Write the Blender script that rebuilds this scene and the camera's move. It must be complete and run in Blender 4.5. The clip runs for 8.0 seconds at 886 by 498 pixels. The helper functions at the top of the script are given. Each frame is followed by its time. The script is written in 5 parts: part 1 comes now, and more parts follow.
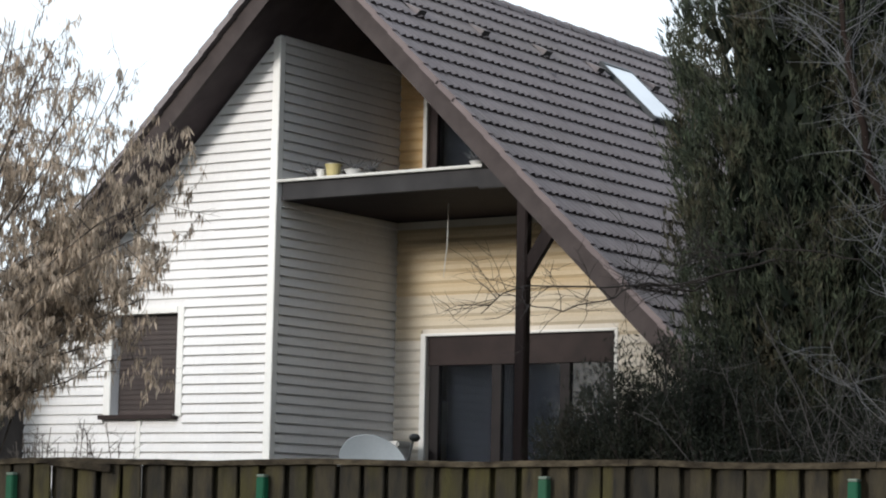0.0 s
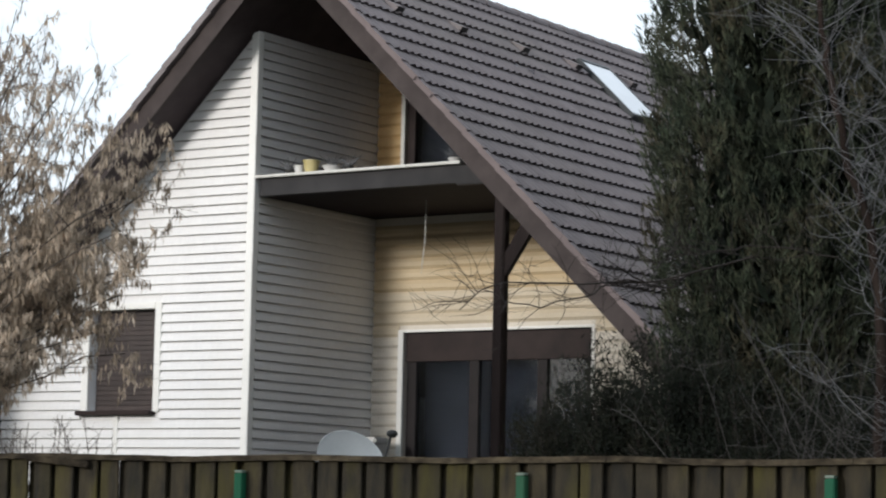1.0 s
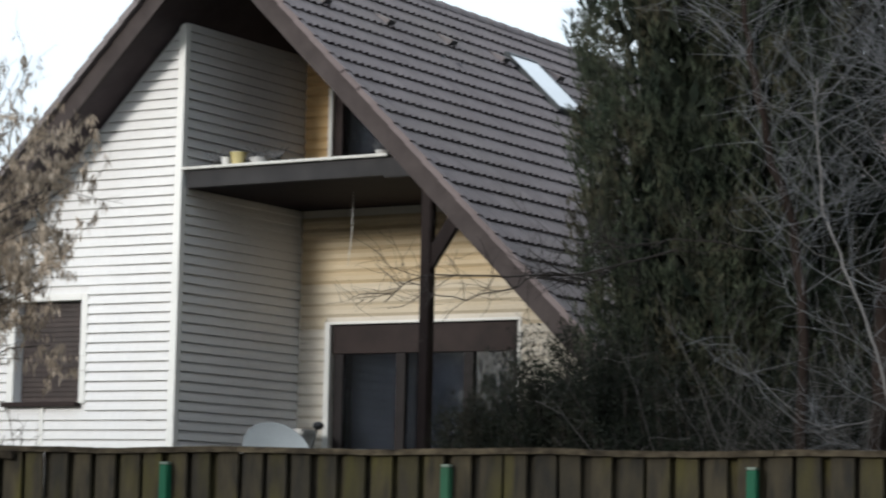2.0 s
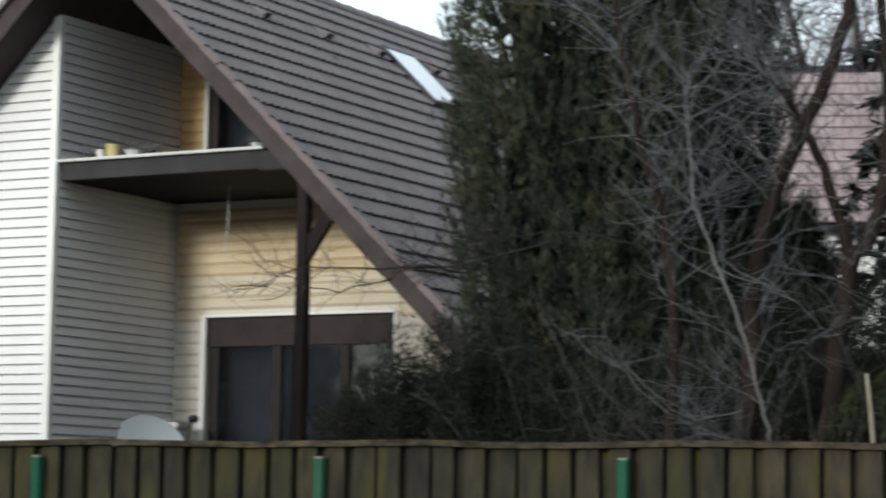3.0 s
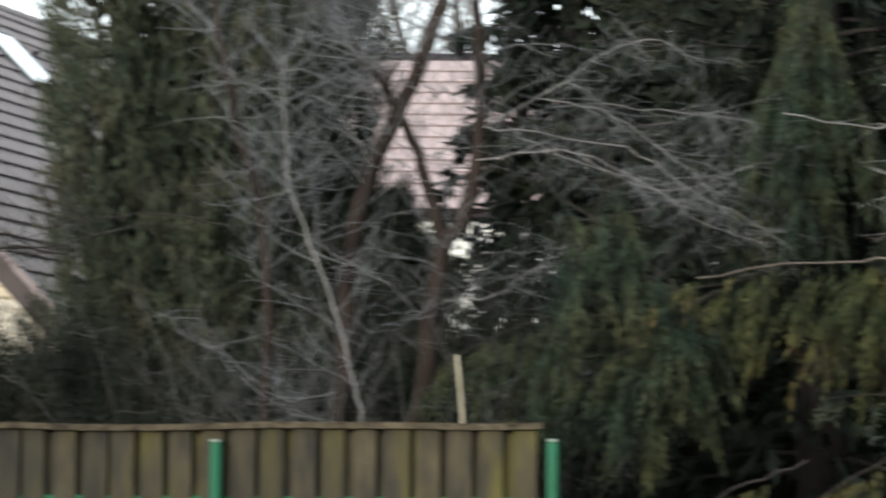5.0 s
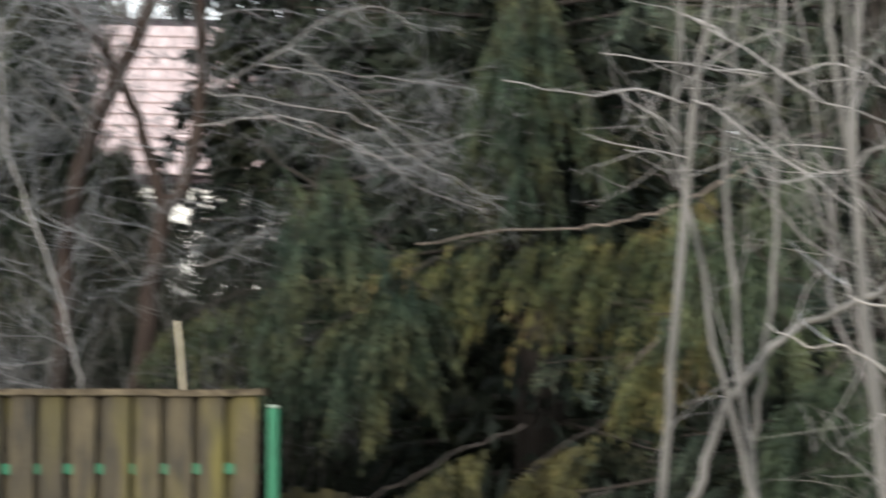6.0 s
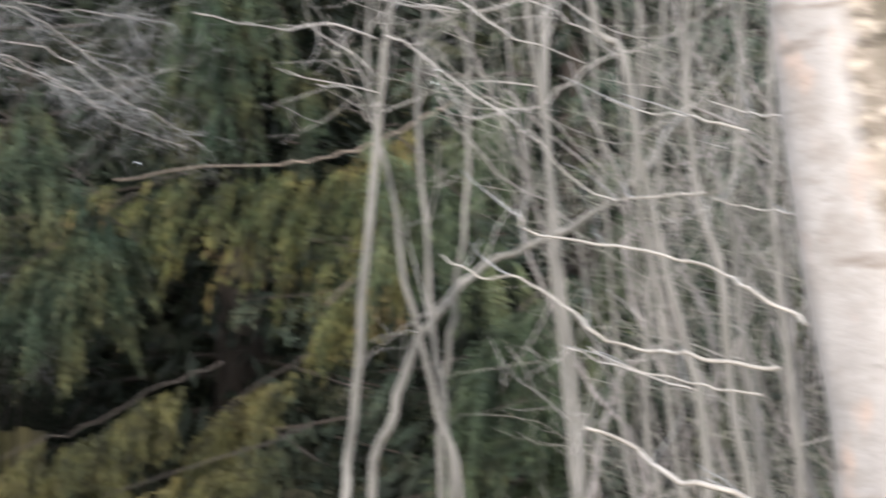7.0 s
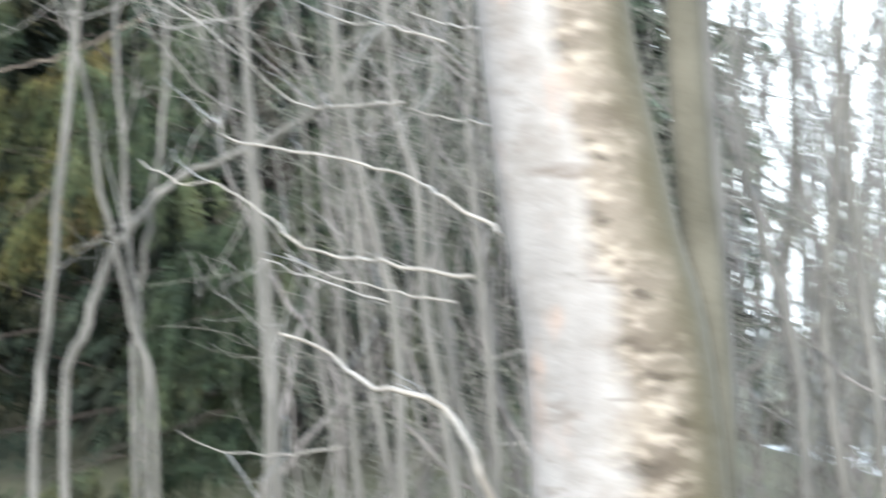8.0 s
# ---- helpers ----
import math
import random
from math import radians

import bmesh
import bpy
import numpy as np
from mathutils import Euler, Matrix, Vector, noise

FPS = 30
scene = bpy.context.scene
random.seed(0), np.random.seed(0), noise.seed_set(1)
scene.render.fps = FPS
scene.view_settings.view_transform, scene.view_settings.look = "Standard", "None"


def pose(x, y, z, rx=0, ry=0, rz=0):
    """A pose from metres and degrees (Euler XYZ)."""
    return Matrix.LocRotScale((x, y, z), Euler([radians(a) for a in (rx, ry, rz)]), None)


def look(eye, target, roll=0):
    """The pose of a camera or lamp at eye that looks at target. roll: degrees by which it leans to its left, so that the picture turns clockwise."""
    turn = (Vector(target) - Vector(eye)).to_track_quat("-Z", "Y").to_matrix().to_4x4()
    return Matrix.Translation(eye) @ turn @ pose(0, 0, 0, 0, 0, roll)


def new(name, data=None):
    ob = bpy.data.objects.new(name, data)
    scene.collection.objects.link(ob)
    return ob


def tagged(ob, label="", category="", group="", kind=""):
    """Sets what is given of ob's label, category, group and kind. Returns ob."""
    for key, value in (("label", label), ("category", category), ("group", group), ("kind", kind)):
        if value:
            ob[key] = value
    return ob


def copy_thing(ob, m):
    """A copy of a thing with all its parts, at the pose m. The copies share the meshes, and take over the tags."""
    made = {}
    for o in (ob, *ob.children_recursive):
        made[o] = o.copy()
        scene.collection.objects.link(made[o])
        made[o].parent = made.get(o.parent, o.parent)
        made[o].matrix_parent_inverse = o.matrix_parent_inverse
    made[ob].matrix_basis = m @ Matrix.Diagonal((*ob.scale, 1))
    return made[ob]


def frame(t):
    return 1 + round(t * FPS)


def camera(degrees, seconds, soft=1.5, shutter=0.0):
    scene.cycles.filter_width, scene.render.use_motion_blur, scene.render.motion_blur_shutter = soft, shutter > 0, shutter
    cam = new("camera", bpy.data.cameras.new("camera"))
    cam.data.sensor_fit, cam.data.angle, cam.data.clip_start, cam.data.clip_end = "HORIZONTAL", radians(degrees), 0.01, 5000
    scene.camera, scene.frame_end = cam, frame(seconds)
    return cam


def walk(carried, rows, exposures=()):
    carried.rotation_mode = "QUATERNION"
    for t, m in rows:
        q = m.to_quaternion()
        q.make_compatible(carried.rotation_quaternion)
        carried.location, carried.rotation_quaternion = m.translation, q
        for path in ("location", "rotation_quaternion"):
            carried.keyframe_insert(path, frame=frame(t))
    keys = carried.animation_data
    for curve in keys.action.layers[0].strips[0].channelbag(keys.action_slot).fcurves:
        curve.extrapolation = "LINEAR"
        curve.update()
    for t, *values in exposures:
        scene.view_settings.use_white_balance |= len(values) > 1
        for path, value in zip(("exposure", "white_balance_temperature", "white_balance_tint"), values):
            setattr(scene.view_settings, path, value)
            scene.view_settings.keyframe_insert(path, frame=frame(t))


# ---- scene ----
cam = camera(19.77, 8.0, soft=2.0, shutter=0.9)
PATH = [
    (0.0, 0.0, 0.0, 1.6, 96.451, -1.192, -0.135),
    (0.5, -0.003, -0.003, 1.6, 96.435, -1.205, -0.251),
    (1.0, -0.01, -0.02, 1.598, 96.38, -1.261, -0.668),
    (2.5, 0.029, -0.099, 1.588, 96.192, -1.134, -3.482),
    (3.0, 0.045, -0.117, 1.581, 96.153, -0.967, -4.983),
    (3.5, 0.053, -0.119, 1.583, 96.116, -0.871, -6.818),
    (4.0, 0.074, -0.117, 1.574, 96.108, -0.717, -8.881),
    (5.5, 0.117, -0.138, 1.547, 95.697, -0.178, -16.821),
    (6.0, 0.11, -0.141, 1.543, 95.243, 0.069, -20.098),
    (6.5, 0.145, -0.141, 1.531, 94.643, 0.143, -23.374),
    (7.0, 0.186, -0.149, 1.527, 93.858, 0.407, -26.577),
    (7.5, 0.164, -0.161, 1.512, 93.04, -0.086, -29.989),
    (8.0, 0.163, -0.178, 1.503, 91.999, -0.077, -33.476),
]
walk(cam, [(t, pose(*row)) for t, *row in PATH], exposures=[(0.0, -0.08, 6150, 10), (1.0, -0.2, 6150, 10), (2.5, -0.18, 6050, 7), (3.5, 0.16, 6050, 4), (4.0, 0.62, 6050, 3), (5.5, 0.93, 6500, 7), (6.0, 1.32, 6500, 9), (6.5, 1.7, 6450, 12), (7.0, 1.82, 6450, 12), (7.5, 1.84, 6250, 7), (8.0, 1.94, 6000, 5)])

# ---- light: a bright pale sky and a low, veiled, warm sun behind the viewer's left shoulder, half hidden by unseen trees added across the lane
SUN_HEAD, SUN_UP = -138.0, 11.0
world = bpy.data.worlds.new("overcast_sky")
scene.world = world
world.use_nodes = True
wn = world.node_tree.nodes
sky = wn.new("ShaderNodeTexSky")
sky.sky_type, sky.sun_disc = "NISHITA", False
sky.sun_elevation, sky.sun_rotation = radians(SUN_UP), radians(SUN_HEAD)
sky.dust_density, sky.air_density = 4.0, 1.0
veil = wn.new("ShaderNodeMix")
veil.data_type = "RGBA"
veil.inputs["Factor"].default_value = 0.75
veil.inputs["B"].default_value = (11.0, 11.6, 12.0, 1)
world.node_tree.links.new(sky.outputs["Color"], veil.inputs["A"])
world.node_tree.links.new(veil.outputs["Result"], wn["Background"].inputs["Color"])
wn["Background"].inputs["Strength"].default_value = 0.138
sun = new("sun", bpy.data.lights.new("sun", "SUN"))
sun.data.energy, sun.data.angle, sun.data.color = 3.0, radians(10), (1.0, 0.935, 0.845)
sh, su = radians(SUN_HEAD), radians(SUN_UP)
sun.matrix_world = look((math.sin(sh) * math.cos(su) * 60, math.cos(sh) * math.cos(su) * 60, math.sin(su) * 60), (0, 0, 0))


# ---- materials
def material(name, dark, light, scale=6.0, rough=0.7, bump=0.2, fine=60.0, metal=0.0, island=0.0, piece=0.0,
             stain=None, stain_amount=0.5, stain_scale=0.8, stretch=(1, 1, 1), spec=0.5, local=False):
    """Grain at two scales between two colours, optional stains, and variation from piece to piece."""
    m = bpy.data.materials.new(name)
    m.use_nodes = True
    nt = m.node_tree
    n, l = nt.nodes, nt.links
    bsdf = n["Principled BSDF"]
    if local:
        co = n.new("ShaderNodeTexCoord").outputs["Object"]
    else:
        co = n.new("ShaderNodeNewGeometry").outputs["Position"]
    mp = n.new("ShaderNodeMapping")
    mp.inputs["Scale"].default_value = stretch
    l.new(co, mp.inputs["Vector"])

    def grain(s, detail):
        t = n.new("ShaderNodeTexNoise")
        t.inputs["Scale"].default_value, t.inputs["Detail"].default_value = s, detail
        l.new(mp.outputs["Vector"], t.inputs["Vector"])
        return t.outputs["Fac"]

    def blend(kind, fac, a, b):
        x = n.new("ShaderNodeMix")
        x.data_type, x.blend_type = "RGBA", kind
        for key, value in (("Factor", fac), ("A", a), ("B", b)):
            if isinstance(value, (tuple, float, int)):
                x.inputs[key].default_value = (*value, 1) if isinstance(value, tuple) else value
            else:
                l.new(value, x.inputs[key])
        return x.outputs["Result"]

    def spread(v, lo, hi):
        r = n.new("ShaderNodeMapRange")
        r.inputs["From Min"].default_value, r.inputs["From Max"].default_value = lo, hi
        l.new(v, r.inputs["Value"])
        return r.outputs["Result"]

    coarse, small = grain(scale, 4), grain(fine, 3)
    col = blend("MIX", spread(coarse, 0.3, 0.7), dark, light)
    col = blend("MULTIPLY", 0.35, col, blend("MIX", small, (0.55, 0.55, 0.55), (1.0, 1.0, 1.0)))
    if stain:
        col = blend("MIX", spread(grain(stain_scale, 5), 0.5, 0.5 + 0.5 * (1 - stain_amount) + 0.05), col, stain)
    if island or piece:
        if island:
            r = n.new("ShaderNodeNewGeometry").outputs["Random Per Island"]
        else:
            r = n.new("ShaderNodeObjectInfo").outputs["Random"]
        k = island or piece
        col = blend("MULTIPLY", 1.0, col, blend("MIX", r, (1 - k, 1 - k, 1 - k), (1.0, 1.0, 1.0)))
    l.new(col, bsdf.inputs["Base Color"])
    bsdf.inputs["Roughness"].default_value = rough
    bsdf.inputs["Metallic"].default_value = metal
    bsdf.inputs["Specular IOR Level"].default_value = spec
    if bump:
        b = n.new("ShaderNodeBump")
        b.inputs["Strength"].default_value, b.inputs["Distance"].default_value = bump, 0.01
        l.new(small, b.inputs["Height"])
        l.new(b.outputs["Normal"], bsdf.inputs["Normal"])
    return m


def foliage(name, *colours, rough=0.75, see_through=0.25, patch=1.2, tuft=8.0, uneven=0.5):
    """Leaf or needle colour that changes from sliver to sliver, from tuft to tuft and from bough to bough."""
    m = bpy.data.materials.new(name)
    m.use_nodes = True
    n, l = m.node_tree.nodes, m.node_tree.links
    bsdf = n["Principled BSDF"]
    geo = n.new("ShaderNodeNewGeometry")
    t = n.new("ShaderNodeTexNoise")
    t.inputs["Scale"].default_value, t.inputs["Detail"].default_value = patch, 3
    l.new(geo.outputs["Position"], t.inputs["Vector"])
    s = n.new("ShaderNodeMapRange")
    s.inputs["From Min"].default_value, s.inputs["From Max"].default_value = 0.3, 0.7
    l.new(t.outputs["Fac"], s.inputs["Value"])
    a = n.new("ShaderNodeMath")
    a.operation = "MULTIPLY_ADD"
    a.inputs[1].default_value, a.inputs[2].default_value = 0.45, -0.22
    l.new(geo.outputs["Random Per Island"], a.inputs[0])
    add = n.new("ShaderNodeMath")
    l.new(s.outputs["Result"], add.inputs[0])
    l.new(a.outputs[0], add.inputs[1])
    ramp = n.new("ShaderNodeValToRGB")
    ramp.color_ramp.elements[0].color = (*colours[0], 1)
    ramp.color_ramp.elements[1].color = (*colours[-1], 1)
    for i, c in enumerate(colours[1:-1], 1):
        ramp.color_ramp.elements.new(i / (len(colours) - 1)).color = (*c, 1)
    l.new(add.outputs[0], ramp.inputs["Fac"])
    t2 = n.new("ShaderNodeTexNoise")
    t2.inputs["Scale"].default_value, t2.inputs["Detail"].default_value = tuft, 2
    l.new(geo.outputs["Position"], t2.inputs["Vector"])
    s2 = n.new("ShaderNodeMapRange")
    s2.inputs["From Min"].default_value, s2.inputs["From Max"].default_value = 0.35, 0.65
    s2.inputs["To Min"].default_value, s2.inputs["To Max"].default_value = 1 - uneven, 1 + uneven * 0.6
    l.new(t2.outputs["Fac"], s2.inputs["Value"])
    tone = n.new("ShaderNodeVectorMath")
    tone.operation = "SCALE"
    l.new(ramp.outputs["Color"], tone.inputs[0])
    l.new(s2.outputs["Result"], tone.inputs["Scale"])
    l.new(tone.outputs["Vector"], bsdf.inputs["Base Color"])
    bsdf.inputs["Roughness"].default_value = rough
    bsdf.inputs["Specular IOR Level"].default_value = 0.25
    trans = n.new("ShaderNodeBsdfTranslucent")
    l.new(tone.outputs["Vector"], trans.inputs["Color"])
    mix = n.new("ShaderNodeMixShader")
    mix.inputs["Fac"].default_value = see_through
    l.new(bsdf.outputs[0], mix.inputs[1])
    l.new(trans.outputs[0], mix.inputs[2])
    l.new(mix.outputs[0], n["Material Output"].inputs["Surface"])
    return m


def pane_glass(name, tint, rough=0.04):
    m = bpy.data.materials.new(name)
    m.use_nodes = True
    b = m.node_tree.nodes["Principled BSDF"]
    b.inputs["Base Color"].default_value = (*tint, 1)
    b.inputs["Roughness"].default_value = rough
    b.inputs["Transmission Weight"].default_value = 1.0
    b.inputs["IOR"].default_value = 1.5
    return m


def birch_bark():
    """Pale peeling bark: tan and grey bands, dark lying streaks, a mossy olive side; the left edge's shade is put into
    the colour.
    """
    m = bpy.data.materials.new("birch_bark")
    m.use_nodes = True
    n, l = m.node_tree.nodes, m.node_tree.links
    bsdf = n["Principled BSDF"]
    pos = n.new("ShaderNodeTexCoord").outputs["Object"]

    def grain(stretch, scale, lo, hi, detail=4):
        mp = n.new("ShaderNodeMapping")
        mp.inputs["Scale"].default_value = stretch
        l.new(pos, mp.inputs["Vector"])
        t = n.new("ShaderNodeTexNoise")
        t.inputs["Scale"].default_value, t.inputs["Detail"].default_value = scale, detail
        l.new(mp.outputs["Vector"], t.inputs["Vector"])
        r = n.new("ShaderNodeMapRange")
        r.inputs["From Min"].default_value, r.inputs["From Max"].default_value = lo, hi
        l.new(t.outputs["Fac"], r.inputs["Value"])
        return r.outputs["Result"]

    def blend(fac, a, b, kind="MIX"):
        x = n.new("ShaderNodeMix")
        x.data_type, x.blend_type = "RGBA", kind
        l.new(fac, x.inputs["Factor"])
        for key, value in (("A", a), ("B", b)):
            if isinstance(value, tuple):
                x.inputs[key].default_value = (*value, 1)
            else:
                l.new(value, x.inputs[key])
        return x.outputs["Result"]

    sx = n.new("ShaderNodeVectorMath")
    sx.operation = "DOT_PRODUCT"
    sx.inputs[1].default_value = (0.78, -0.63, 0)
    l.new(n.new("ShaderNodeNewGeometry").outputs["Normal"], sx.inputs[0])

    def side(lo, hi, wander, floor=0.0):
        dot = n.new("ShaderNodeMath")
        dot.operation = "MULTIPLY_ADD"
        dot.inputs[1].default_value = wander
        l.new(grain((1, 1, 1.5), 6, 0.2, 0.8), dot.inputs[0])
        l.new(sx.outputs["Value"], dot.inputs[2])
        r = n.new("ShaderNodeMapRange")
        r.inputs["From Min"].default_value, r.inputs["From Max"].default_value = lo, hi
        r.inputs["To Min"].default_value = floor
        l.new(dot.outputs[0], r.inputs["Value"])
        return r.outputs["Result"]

    def both(a, b):
        x = n.new("ShaderNodeMath")
        x.operation = "MULTIPLY"
        l.new(a, x.inputs[0])
        l.new(b, x.inputs[1])
        return x.outputs[0]

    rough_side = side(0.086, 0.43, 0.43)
    col = blend(grain((1, 1, 0.3), 5, 0.3, 0.7), (0.124, 0.116, 0.117), (0.208, 0.2, 0.201))
    col = blend(grain((1.3, 1.3, 0.7), 9, 0.58, 0.72), col, (0.189, 0.146, 0.129))
    col = blend(grain((1, 1, 1.6), 9, 0.48, 0.75), col, (0.116, 0.105, 0.101))
    col = blend(grain((0.8, 0.8, 3.5), 7, 0.58, 0.70), col, (0.0946, 0.0817, 0.0757))
    # grey by facing: shade on the left edge put into the bark colour
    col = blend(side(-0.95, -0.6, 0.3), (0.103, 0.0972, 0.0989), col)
    col = blend(grain((0.7, 0.7, 9.0), 5.0, 0.66, 0.73), col, (0.0645, 0.0568, 0.0533))
    tan = blend(grain((1, 1, 1.4), 7, 0.35, 0.65), (0.0568, 0.0464, 0.037), (0.125, 0.107, 0.0912))
    tan = blend(grain((1, 1, 2.5), 8, 0.56, 0.66), tan, (0.0275, 0.0224, 0.0172))
    tan = blend(grain((1, 1, 2.6), 16, 0.48, 0.70), tan, (0.198, 0.172, 0.148))
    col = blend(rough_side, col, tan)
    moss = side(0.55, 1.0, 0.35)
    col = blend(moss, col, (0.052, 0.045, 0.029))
    l.new(col, bsdf.inputs["Base Color"])
    bsdf.inputs["Roughness"].default_value = 0.7
    bsdf.inputs["Specular IOR Level"].default_value = 0.2
    b = n.new("ShaderNodeBump")
    b.inputs["Strength"].default_value, b.inputs["Distance"].default_value = 0.4, 0.012
    l.new(grain((1, 1, 2.0), 11, 0.2, 0.8, 6), b.inputs["Height"])
    l.new(b.outputs["Normal"], bsdf.inputs["Normal"])
    return m


M_SIDING = material("cream_vinyl_siding", (0.75, 0.75, 0.755), (0.80, 0.80, 0.805), 1.5, 0.5, 0.08, 30, stain=(0.66, 0.65, 0.63), stain_amount=0.25, stretch=(1, 1, 0.3))
# Height tones of one siding: warm upper and cool lower light put into colours
M_YELLOW = material("cool_lit_cream_siding", (0.62, 0.575, 0.50), (0.69, 0.645, 0.57), 1.5, 0.5, 0.08, 30)
M_STRAW = material("straw_lit_siding", (0.59, 0.51, 0.38), (0.67, 0.59, 0.46), 1.5, 0.5, 0.08, 30)
M_OCHRE = material("ochre_lit_siding", (0.55, 0.435, 0.27), (0.63, 0.515, 0.345), 1.5, 0.5, 0.08, 30)
# Oranger copy for the balcony level: warm light put into the colour
M_HONEY = material("warm_light_siding", (0.64, 0.44, 0.21), (0.72, 0.52, 0.28), 1.5, 0.5, 0.08, 30)
M_TRIM = material("white_plastic_trim", (0.78, 0.78, 0.76), (0.84, 0.84, 0.82), 3, 0.45, 0.05)
M_TILE = material("brown_roof_tile", (0.1488, 0.1265, 0.1302), (0.2, 0.1748, 0.1795), 3, 0.7, 0.3, 40, piece=0.10, stain=(0.1581, 0.1395, 0.1302), stain_amount=0.25)
M_TILE_REST = material("brown_roof_tile_joined", (0.1488, 0.1265, 0.1302), (0.2, 0.1748, 0.1795), 3, 0.7, 0.3, 40, island=0.10, stain=(0.1581, 0.1395, 0.1302), stain_amount=0.25)
M_BARGE = material("brown_painted_board", (0.042, 0.0336, 0.033), (0.063, 0.051, 0.0498), 5, 0.55, 0.1, stretch=(1, 1, 1), spec=0.12)
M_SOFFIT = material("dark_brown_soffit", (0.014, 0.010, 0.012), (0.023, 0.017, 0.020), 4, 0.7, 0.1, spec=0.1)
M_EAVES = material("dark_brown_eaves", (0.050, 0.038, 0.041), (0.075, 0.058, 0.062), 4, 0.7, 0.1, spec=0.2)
M_BEAM = material("dark_stained_timber", (0.0121, 0.0077, 0.0077), (0.0231, 0.0154, 0.0149), 8, 0.6, 0.2, 80, stretch=(1, 1, 0.1), spec=0.12)
M_GREY = material("grey_balcony_fascia", (0.0292, 0.0286, 0.0306), (0.0442, 0.0428, 0.0449), 4, 0.6, 0.1, spec=0.12)
M_FRAME = material("brown_window_frame", (0.017, 0.010, 0.010), (0.029, 0.018, 0.017), 5, 0.6, 0.05, spec=0.25)
M_DOORFRAME = material("near_black_door_frame", (0.009, 0.007, 0.008), (0.016, 0.012, 0.013), 5, 0.6, 0.05, spec=0.25)
# Bluish grey panel behind the panes, its tone stands for their reflections
M_DARK = material("reflection_toned_backing", (0.0646, 0.0646, 0.0775), (0.1098, 0.1098, 0.1292), 2, 0.9, 0)
M_GLASS = pane_glass("window_glass", (0.55, 0.6, 0.65))
M_FENCE = material("weathered_fence_board", (0.0114, 0.0089, 0.0048), (0.0599, 0.047, 0.0227), 16, 0.85, 0.8, 90, piece=0.5, stain=(0.0713, 0.0607, 0.0089), stain_amount=0.70, stain_scale=5, stretch=(1, 1, 0.25))
M_RAIL = material("weathered_cap_rail", (0.026, 0.020, 0.013), (0.105, 0.085, 0.056), 22, 0.95, 0.9, 90, piece=0.3, stain=(0.012, 0.009, 0.007), stain_amount=0.6, stain_scale=9, stretch=(0.5, 0.5, 1), spec=0.2)
M_GREEN = material("green_painted_steel", (0.004, 0.068, 0.0336), (0.0072, 0.096, 0.048), 4, 0.65, 0.1, stain=(0.048, 0.104, 0.056), stain_amount=0.25, spec=0.25)
M_CAP = material("pale_plastic_cap", (0.5, 0.5, 0.48), (0.62, 0.62, 0.6), 9, 0.6, 0.1)
M_POSTCAP = material("grey_green_cap", (0.12, 0.17, 0.14), (0.2, 0.25, 0.21), 9, 0.6, 0.1)
M_GROUND = material("winter_grass_ground", (0.025, 0.03, 0.014), (0.07, 0.064, 0.034), 0.6, 0.95, 0.5, 25)
M_BARK = material("grey_brown_bark", (0.05, 0.04, 0.033), (0.11, 0.09, 0.075), 6, 0.9, 0.6, 50, stretch=(1, 1, 0.3))
M_REDBARK = material("dark_red_brown_bark", (0.013, 0.0092, 0.008), (0.032, 0.0235, 0.020), 6, 0.9, 0.6, 50, spec=0.1, stretch=(1, 1, 0.3))
M_DARKBARK = material("dark_brown_bark", (0.0087, 0.0062, 0.005), (0.0211, 0.0149, 0.0118), 6, 0.9, 0.6, 50, stretch=(1, 1, 0.3))
M_TWIG = material("pale_twig_bark", (0.1122, 0.1068, 0.1061), (0.2108, 0.2006, 0.1986), 5, 0.8, 0.3, 50)
M_GREYTWIG = material("grey_twig_bark", (0.0713, 0.0734, 0.0799), (0.1566, 0.1599, 0.1707), 5, 0.85, 0.3, 50)
M_MIDTWIG = material("blue_grey_twig_bark", (0.0892, 0.0918, 0.0994), (0.1827, 0.187, 0.1997), 5, 0.85, 0.3, 50)
M_BIRCH = birch_bark()
M_CATKIN = foliage("hazel_catkins", (0.22, 0.172, 0.125), (0.43, 0.35, 0.27), (0.66, 0.56, 0.455), patch=2.0, tuft=5.0, uneven=0.35)
M_THUJA = foliage("thuja_sprays", (0.0201, 0.03, 0.0201), (0.049, 0.0602, 0.0379), (0.0667, 0.0578, 0.0367), patch=1.6, tuft=7.0, uneven=0.6)
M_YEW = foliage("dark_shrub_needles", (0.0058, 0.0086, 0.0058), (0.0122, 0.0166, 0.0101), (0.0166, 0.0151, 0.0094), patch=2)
M_SPRUCE = foliage("spruce_needles", (0.0112, 0.0206, 0.0093), (0.042, 0.0504, 0.0196), (0.0859, 0.0793, 0.028), (0.1166, 0.0746, 0.0392), patch=1.6, uneven=0.6)
M_TEAL = foliage("blue_green_spruce_needles", (0.0081, 0.0189, 0.0126), (0.027, 0.0405, 0.0243), (0.0558, 0.0558, 0.0243), patch=1.8, uneven=0.6)
# Darker copy of the spruce needles: crown shade put into the colour
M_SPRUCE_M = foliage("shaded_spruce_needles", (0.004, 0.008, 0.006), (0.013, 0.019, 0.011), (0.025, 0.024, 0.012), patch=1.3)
M_FRESH = foliage("fresh_green_spruce_needles", (0.012, 0.021, 0.012), (0.033, 0.047, 0.025), (0.064, 0.071, 0.035), patch=1.6, uneven=0.6)
